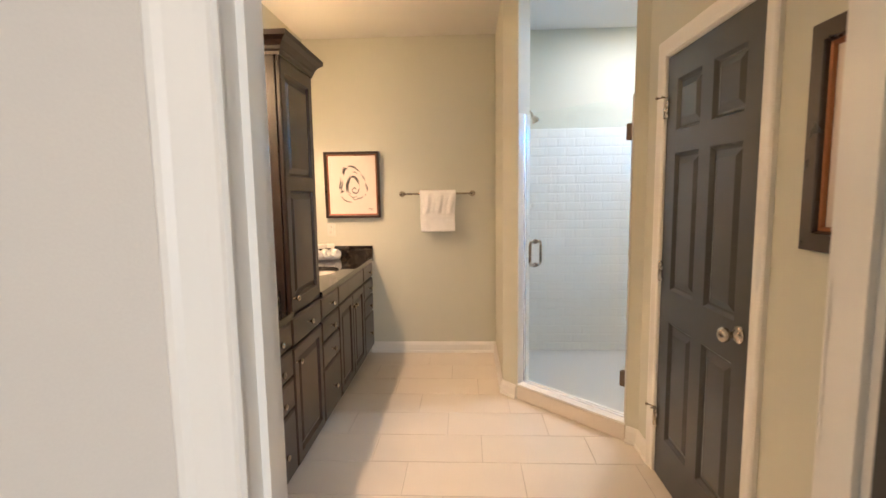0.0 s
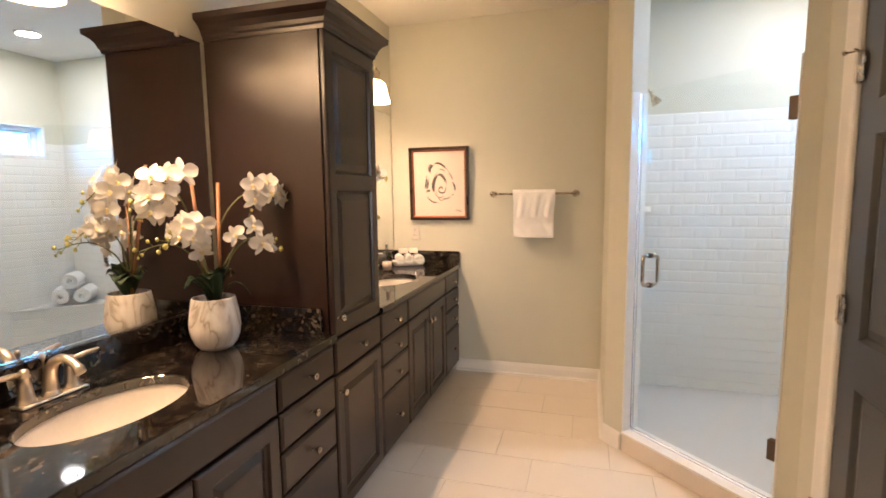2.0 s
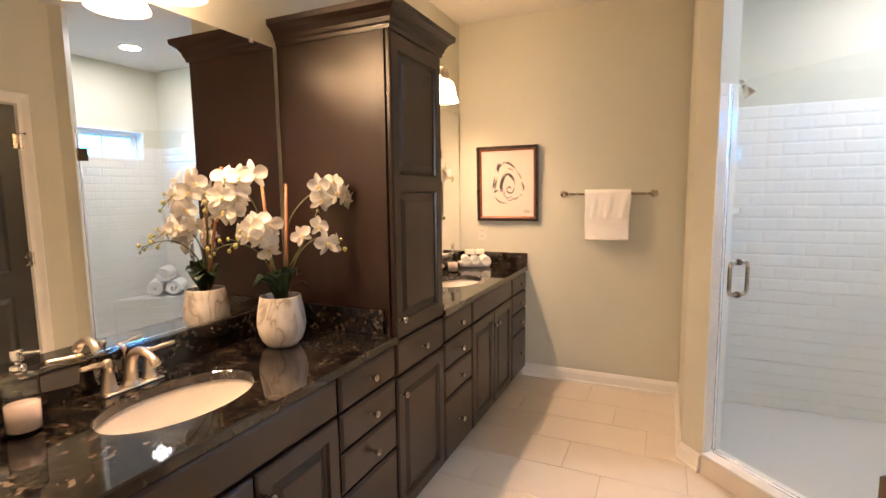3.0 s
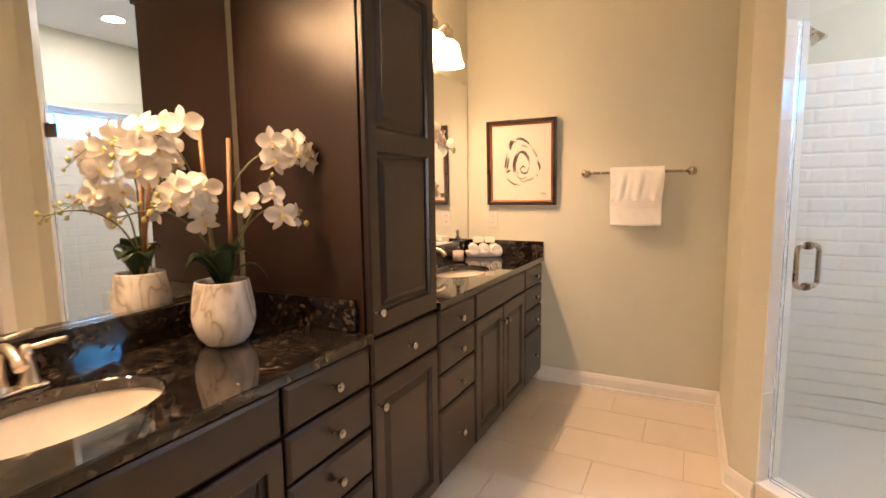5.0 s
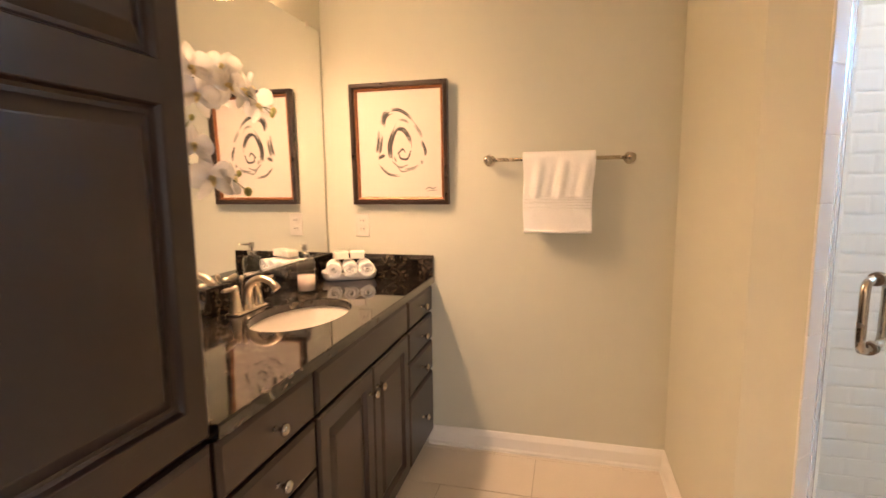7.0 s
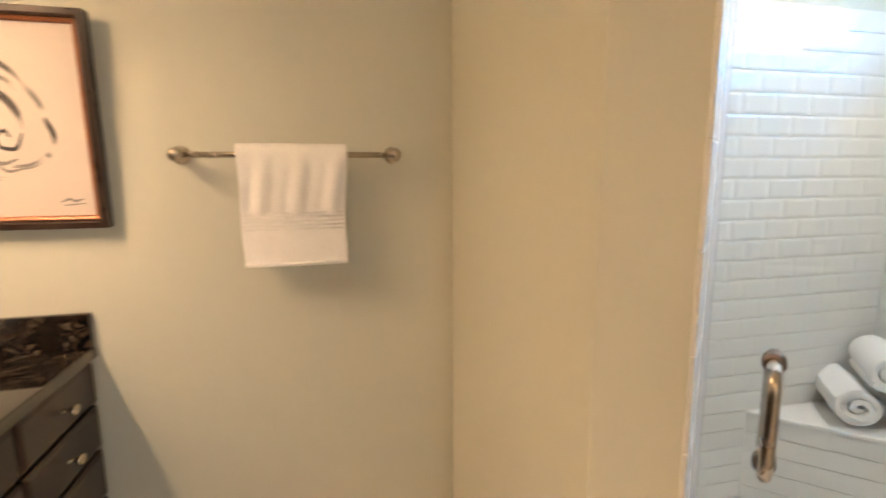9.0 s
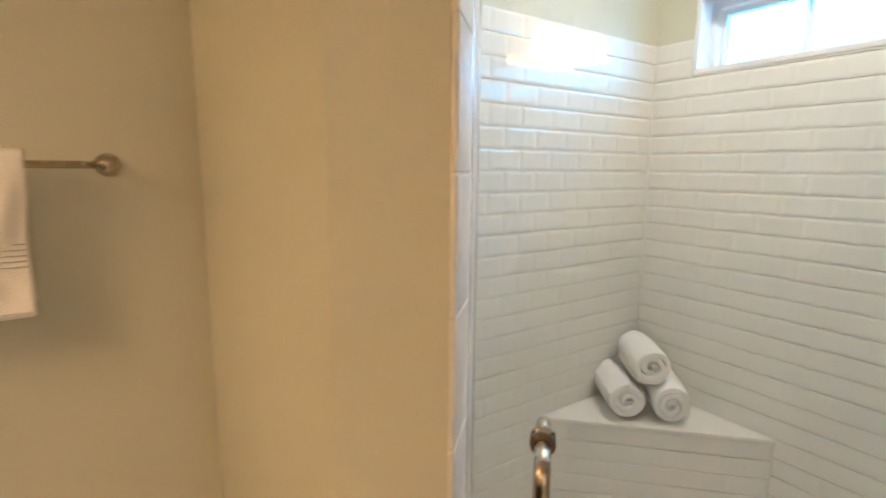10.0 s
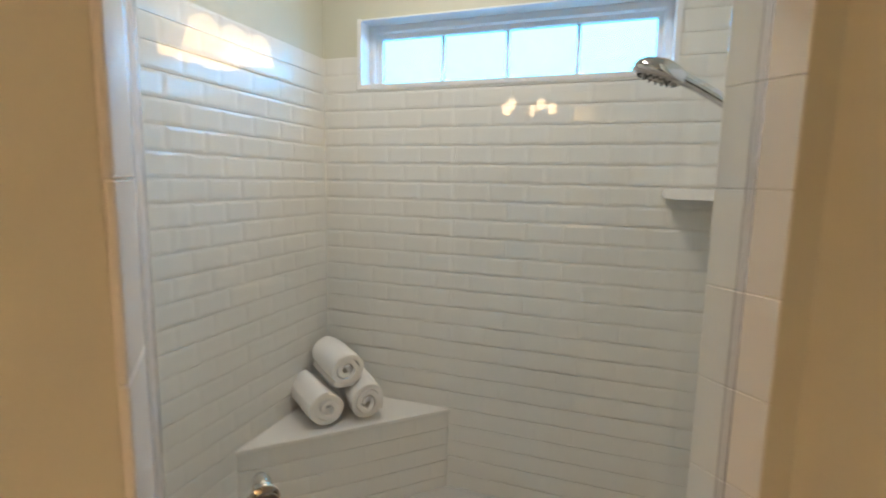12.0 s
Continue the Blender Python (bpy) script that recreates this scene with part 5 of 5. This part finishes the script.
# tall spray against the mirror
spray([(-0.020, 0.0, 0.27), (-0.055, -0.020, 0.46), (-0.075, -0.050, 0.560), (-0.088, -0.100, 0.610), (-0.095, -0.155, 0.600), (-0.100, -0.205, 0.560)],
      [(0.44, (0.030, 0.0, 0.068), (0.75, -0.6, 0.2), 0.098, 6), (0.60, (0.016, -0.004, 0.024), (0.7, -0.65, 0.25), 0.096, -8), (0.66, (0.022, -0.010, -0.042), (0.85, -0.4, 0.0), 0.094, 14), (0.78, (0.014, -0.006, 0.026), (0.6, -0.75, 0.3), 0.092, -12),
       (0.88, (0.016, 0.0, -0.020), (0.7, -0.7, 0.0), 0.088, 4), (0.70, (0.024, -0.010, -0.098), (0.85, -0.5, -0.15), 0.090, 28), (0.84, (0.014, -0.004, -0.080), (0.75, -0.6, -0.2), 0.084, -24),
       (0.64, (-0.022, 0.0, 0.004), (-0.9, -0.1, 0.2), 0.090, 0), (0.76, (-0.022, 0.0, -0.022), (-0.85, -0.3, 0.1), 0.090, 20), (0.52, (-0.018, 0.010, -0.02), (-0.85, 0.3, 0.1), 0.086, -20), (0.82, (-0.018, 0.0, -0.075), (-0.85, -0.2, -0.1), 0.084, 10)],
      [(1.0, (0.004, -0.024, -0.012), 0.008), (0.96, (0.0, -0.030, 0.010), 0.006), (1.0, (0.010, -0.034, -0.040), 0.006)])
# bare twigs with buds
spray([(-0.014, -0.012, 0.27), (-0.020, -0.060, 0.345), (-0.020, -0.130, 0.395), (-0.024, -0.200, 0.405), (-0.030, -0.270, 0.392)],
      [], [(0.62, (0.0, -0.012, 0.024), 0.006), (0.74, (0.004, -0.016, -0.022), 0.007), (0.84, (0.0, -0.020, 0.018), 0.006), (0.92, (0.0, -0.022, -0.018), 0.0055), (1.0, (0.0, -0.016, 0.006), 0.007), (1.0, (0.004, -0.010, -0.020), 0.005)])
spray([(0.016, 0.040, 0.30), (0.050, 0.075, 0.38), (0.075, 0.115, 0.46), (0.070, 0.140, 0.495)],
      [], [(0.86, (0.010, 0.014, -0.012), 0.006), (1.0, (0.0, 0.012, 0.012), 0.006)])

second = copy_thing(orchid, pose(-1.21, 2.868, CZ) @ Matrix.Diagonal((1.22, 1.22, 1.22, 1)))
tagged(second, "taller white orchid on the far counter beside the tower")

# ---- bedroom chandelier, seen in the shower glass ----
ch = thing("chandelier", "small lit bedroom chandelier with five candle shades", "chandelier", pose(-0.42, -2.0, 2.19))
part("rod", tube([(0, 0, 0.05), (0, 0, H - 2.19)], 0.008, 10), NICKEL, ch)
part("canopy", lathe([(0, 0), (0.06, 0), (0.05, -0.02), (0.012, -0.03), (0, -0.03)], 24), NICKEL, ch, "", pose(0, 0, H - 2.19))
part("hub", lathe([(0, -0.08), (0.012, -0.075), (0.03, -0.04), (0.022, 0.0), (0.03, 0.03), (0.012, 0.06), (0, 0.07)], 20), NICKEL, ch)
for k in range(5):
    a = radians(72 * k + 48)
    c, s = math.cos(a), math.sin(a)
    part("arm", tube(curve_points([(0.02 * c, 0.02 * s, -0.03), (0.12 * c, 0.12 * s, -0.09), (0.22 * c, 0.22 * s, -0.07), (0.27 * c, 0.27 * s, 0.0)], 6), 0.006, 8), NICKEL, ch)
    part("candle_shade", lathe([(0.036, 0.0), (0.040, 0.004), (0.044, 0.115), (0.041, 0.115), (0.038, 0.006), (0, 0.004)], 20), CANDLE, ch, "lit frosted candle shade", pose(0.27 * c, 0.27 * s, 0.0))

# ---- floor tiles, 60 x 30 cm, thirds bond ----
TW, TH, GAP = 0.5975, 0.297, 0.0035


def tile_mesh(name, w, h, t, r, material):
    bm = bmesh.new()
    lo = [bm.verts.new((x, y, -t)) for x, y in ((0, 0), (w, 0), (w, h), (0, h))]
    mi = [bm.verts.new((x, y, -r)) for x, y in ((0, 0), (w, 0), (w, h), (0, h))]
    hi = [bm.verts.new((x, y, 0)) for x, y in ((r, r), (w - r, r), (w - r, h - r), (r, h - r))]
    for a, b in ((lo, mi), (mi, hi)):
        for k in range(4):
            j = (k + 1) % 4
            bm.faces.new((a[k], a[j], b[j], b[k]))
    bm.faces.new(hi)
    me = bpy.data.meshes.new(name)
    bm.to_mesh(me)
    bm.free()
    me.materials.append(material)
    return me


floor_cache = {}
for row in range(-5, 8):
    y0 = 2.145 + TH * row
    y1 = min(y0 + TH, NY)
    y0 = max(y0, 0.662)
    if y1 - y0 < 0.02:
        continue
    first = 0.281 - 0.2 * row
    x = first - TW * 12
    while x < 1.05:
        a, b = max(x, -0.935), min(x + TW, EX)
        x += TW
        if b - a < 0.02:
            continue
        key = (round(b - a, 3), round(y1 - y0, 3))
        if key not in floor_cache:
            floor_cache[key] = tile_mesh("floor_tile", key[0] - GAP, key[1] - GAP, 0.004, 0.0012, FLOORTILE)
        ob = new("floor_tile", floor_cache[key])
        ob.parent = floor
        ob.location = (a + GAP / 2, y0 + GAP / 2, 0.0006)

# ---- bevelled wall tiles in the shower, half bond ----
TX, TZ, TG = 0.152, 0.0762, 0.0022


def wall_tile_mesh(w, h):
    """A glazed tile with the pillow edge of bevelled subway tile; lies in x-y, faces +z."""
    bm = bmesh.new()
    b, top = 0.0105, 0.0063
    loops = []
    for i, e, z in ((0.0, 0.0, 0.0), (0.0, 0.0, 0.0045), (min(b, h * 0.4), min(0.017, w * 0.4), top)):
        loops.append([bm.verts.new((x, y, z)) for x, y in ((e, i), (w - e, i), (w - e, h - i), (e, h - i))])
    for p, q in zip(loops, loops[1:]):
        for k in range(4):
            j = (k + 1) % 4
            bm.faces.new((p[k], p[j], q[j], q[k]))
    bm.faces.new(loops[-1])
    me = bpy.data.meshes.new("tile")
    bm.to_mesh(me)
    bm.free()
    me.materials.append(WALLTILE)
    return me


wall_cache = {}


def tile_wall(parent, origin, along, length, z0, z1, holes=(), joined=False, shift=0.0):
    """Tiles hung on a vertical face from z1 downwards; along is the unit plan direction, the face looks to its right-hand normal."""
    d = Vector((along[0], along[1], 0))
    n = d.cross(Vector((0, 0, 1)))
    base = Matrix(((d.x, 0, n.x, origin[0]), (d.y, 0, n.y, origin[1]), (0, 1, 0, 0), (0, 0, 0, 1)))
    rows = int(math.ceil((z1 - z0) / TZ))
    verts, faces = [], []
    for r in range(rows):
        top = z1 - r * TZ
        bot = max(z0, top - TZ)
        u = -shift - (TX / 2 if r % 2 else 0)
        while u < length - 0.004:
            a, b = max(u, 0), min(u + TX, length)
            u += TX
            if b - a < 0.012 or top - bot < 0.012:
                continue
            spans, cuts = [(a, b)], []
            for (h0, h1, hz0, hz1) in holes:
                if bot < hz1 - 0.005 and top > hz0 + 0.005:
                    if bot < hz0 - 0.015 and min(b, h1) - max(a, h0) > 0.012:
                        cuts.append((max(a, h0), min(b, h1), bot, hz0 - 0.0065))
                    spans = [s for (p, q) in spans for s in ((p, min(q, h0)), (max(p, h1), q)) if s[1] - s[0] > 0.012]
            for p, q, bot, edge in [(p, q, bot, top) for p, q in spans] + cuts:
                key = (round(q - p - 0.0001, 4), round(edge - bot - TG, 3))
                if key not in wall_cache:
                    wall_cache[key] = wall_tile_mesh(*key)
                m = base @ pose(p + 0.00005, bot + TG / 2, 0)
                if joined:
                    k0 = len(verts)
                    verts += [m @ v.co for v in wall_cache[key].vertices]
                    faces += [[k0 + i for i in f.vertices] for f in wall_cache[key].polygons]
                else:
                    ob = new("tile", wall_cache[key])
                    ob.parent = parent
                    ob.matrix_local = parent.matrix_world.inverted() @ m if parent.type == "EMPTY" else m
    if joined:
        me = bpy.data.meshes.new("tile_field")
        me.from_pydata(verts, [], faces)
        me.materials.append(WALLTILE)
        ob = new("tile_field", me)
        ob.parent = parent
        tagged(ob, kind="stuff")


TT = 1.946
field_n = structure("shower_tile_north", boxes((0.402, SE, SN, SN + 0.0095, 0.045, TT)), WGROUT, "glossy white bevelled subway tile", "wall tile")
tile_wall(field_n, (0.412, SN), (1, 0), SE - 0.412, 0.045, TT, shift=0.03)
field_e = structure("shower_tile_east", boxes((SE, SE + 0.0115, SS, SN + 0.009, 0.045, WZ0 - 0.012), (SE, SE + 0.0115, W1 + 0.012, SN + 0.009, WZ0 - 0.012, TT), (SE, SE + 0.0115, SS, W0 - 0.012, WZ0 - 0.012, TT + 2 * TZ)), WGROUT, "glossy white bevelled subway tile below a window", "wall tile")
tile_wall(field_e, (SE, SN), (0, -1), SN - SS, 0.045, TT, holes=((SN - W1 - 0.006, SN - W0 + 0.006, WZ0 - 0.004, WZ1),), shift=0.06)
tile_wall(field_e, (SE, W0 - 0.012), (0, -1), W0 - 0.012 - SS, TT, TT + 2 * TZ, shift=0.06)
field_s = structure("shower_tile_south", boxes((1.072, SE, SS - 0.0095, SS, 0.045, TT)), WGROUT, "glossy white bevelled subway tile", "wall tile")
tile_wall(field_s, (SE, SS), (-1, 0), SE - 1.072, 0.045, TT, joined=True)
field_w = structure("shower_tile_west", boxes((0.4005, 0.402, 3.40, SN, 0.045, TT)), WGROUT, "glossy white bevelled subway tile", "wall tile")
tile_wall(field_w, (0.402, 3.40), (0, 1), SN - 3.40, 0.045, TT, joined=True)
tile_wall(bench, (SE - BL, SN - 0.001), (math.sqrt(0.5), -math.sqrt(0.5)), BL * math.sqrt(2), 0.045, BZ - 0.013, shift=0.04)


def jamb_tiles(name, m, label):
    """A column of flat edge tiles up one side of the opening; local x along the wall's thickness, z up, face +y."""
    s = structure(name, boxes((0.0, 0.112, 0.0003, 0.0072, 0.112, 1.935)), WGROUT, label, "wall tile")
    s.matrix_world = m
    z = 0.112
    while z < 1.93:
        h = min(0.0735 if z == 0.112 else 0.1535, 1.935 - z)
        bm = soft_box(-0.004, 0.114, 0.0016, 0.0085, z + 0.0007, z + h - 0.0007, 0.0016, 1)
        ob = part("tile", bm, WALLTILE, s)
        z += h


jamb_tiles("shower_tile_left_jamb", DIAG @ Matrix(((0, 1, 0, -0.005), (1, 0, 0, 0.0), (0, 0, 1, 0.0), (0, 0, 0, 1))), "glossy white edge tiles up the shower jamb")
jamb_tiles("shower_tile_right_jamb", DIAG @ Matrix(((0, -1, 0, ul), (1, 0, 0, 0.0), (0, 0, 1, 0.0), (0, 0, 0, 1))), "glossy white edge tiles up the hinge jamb")
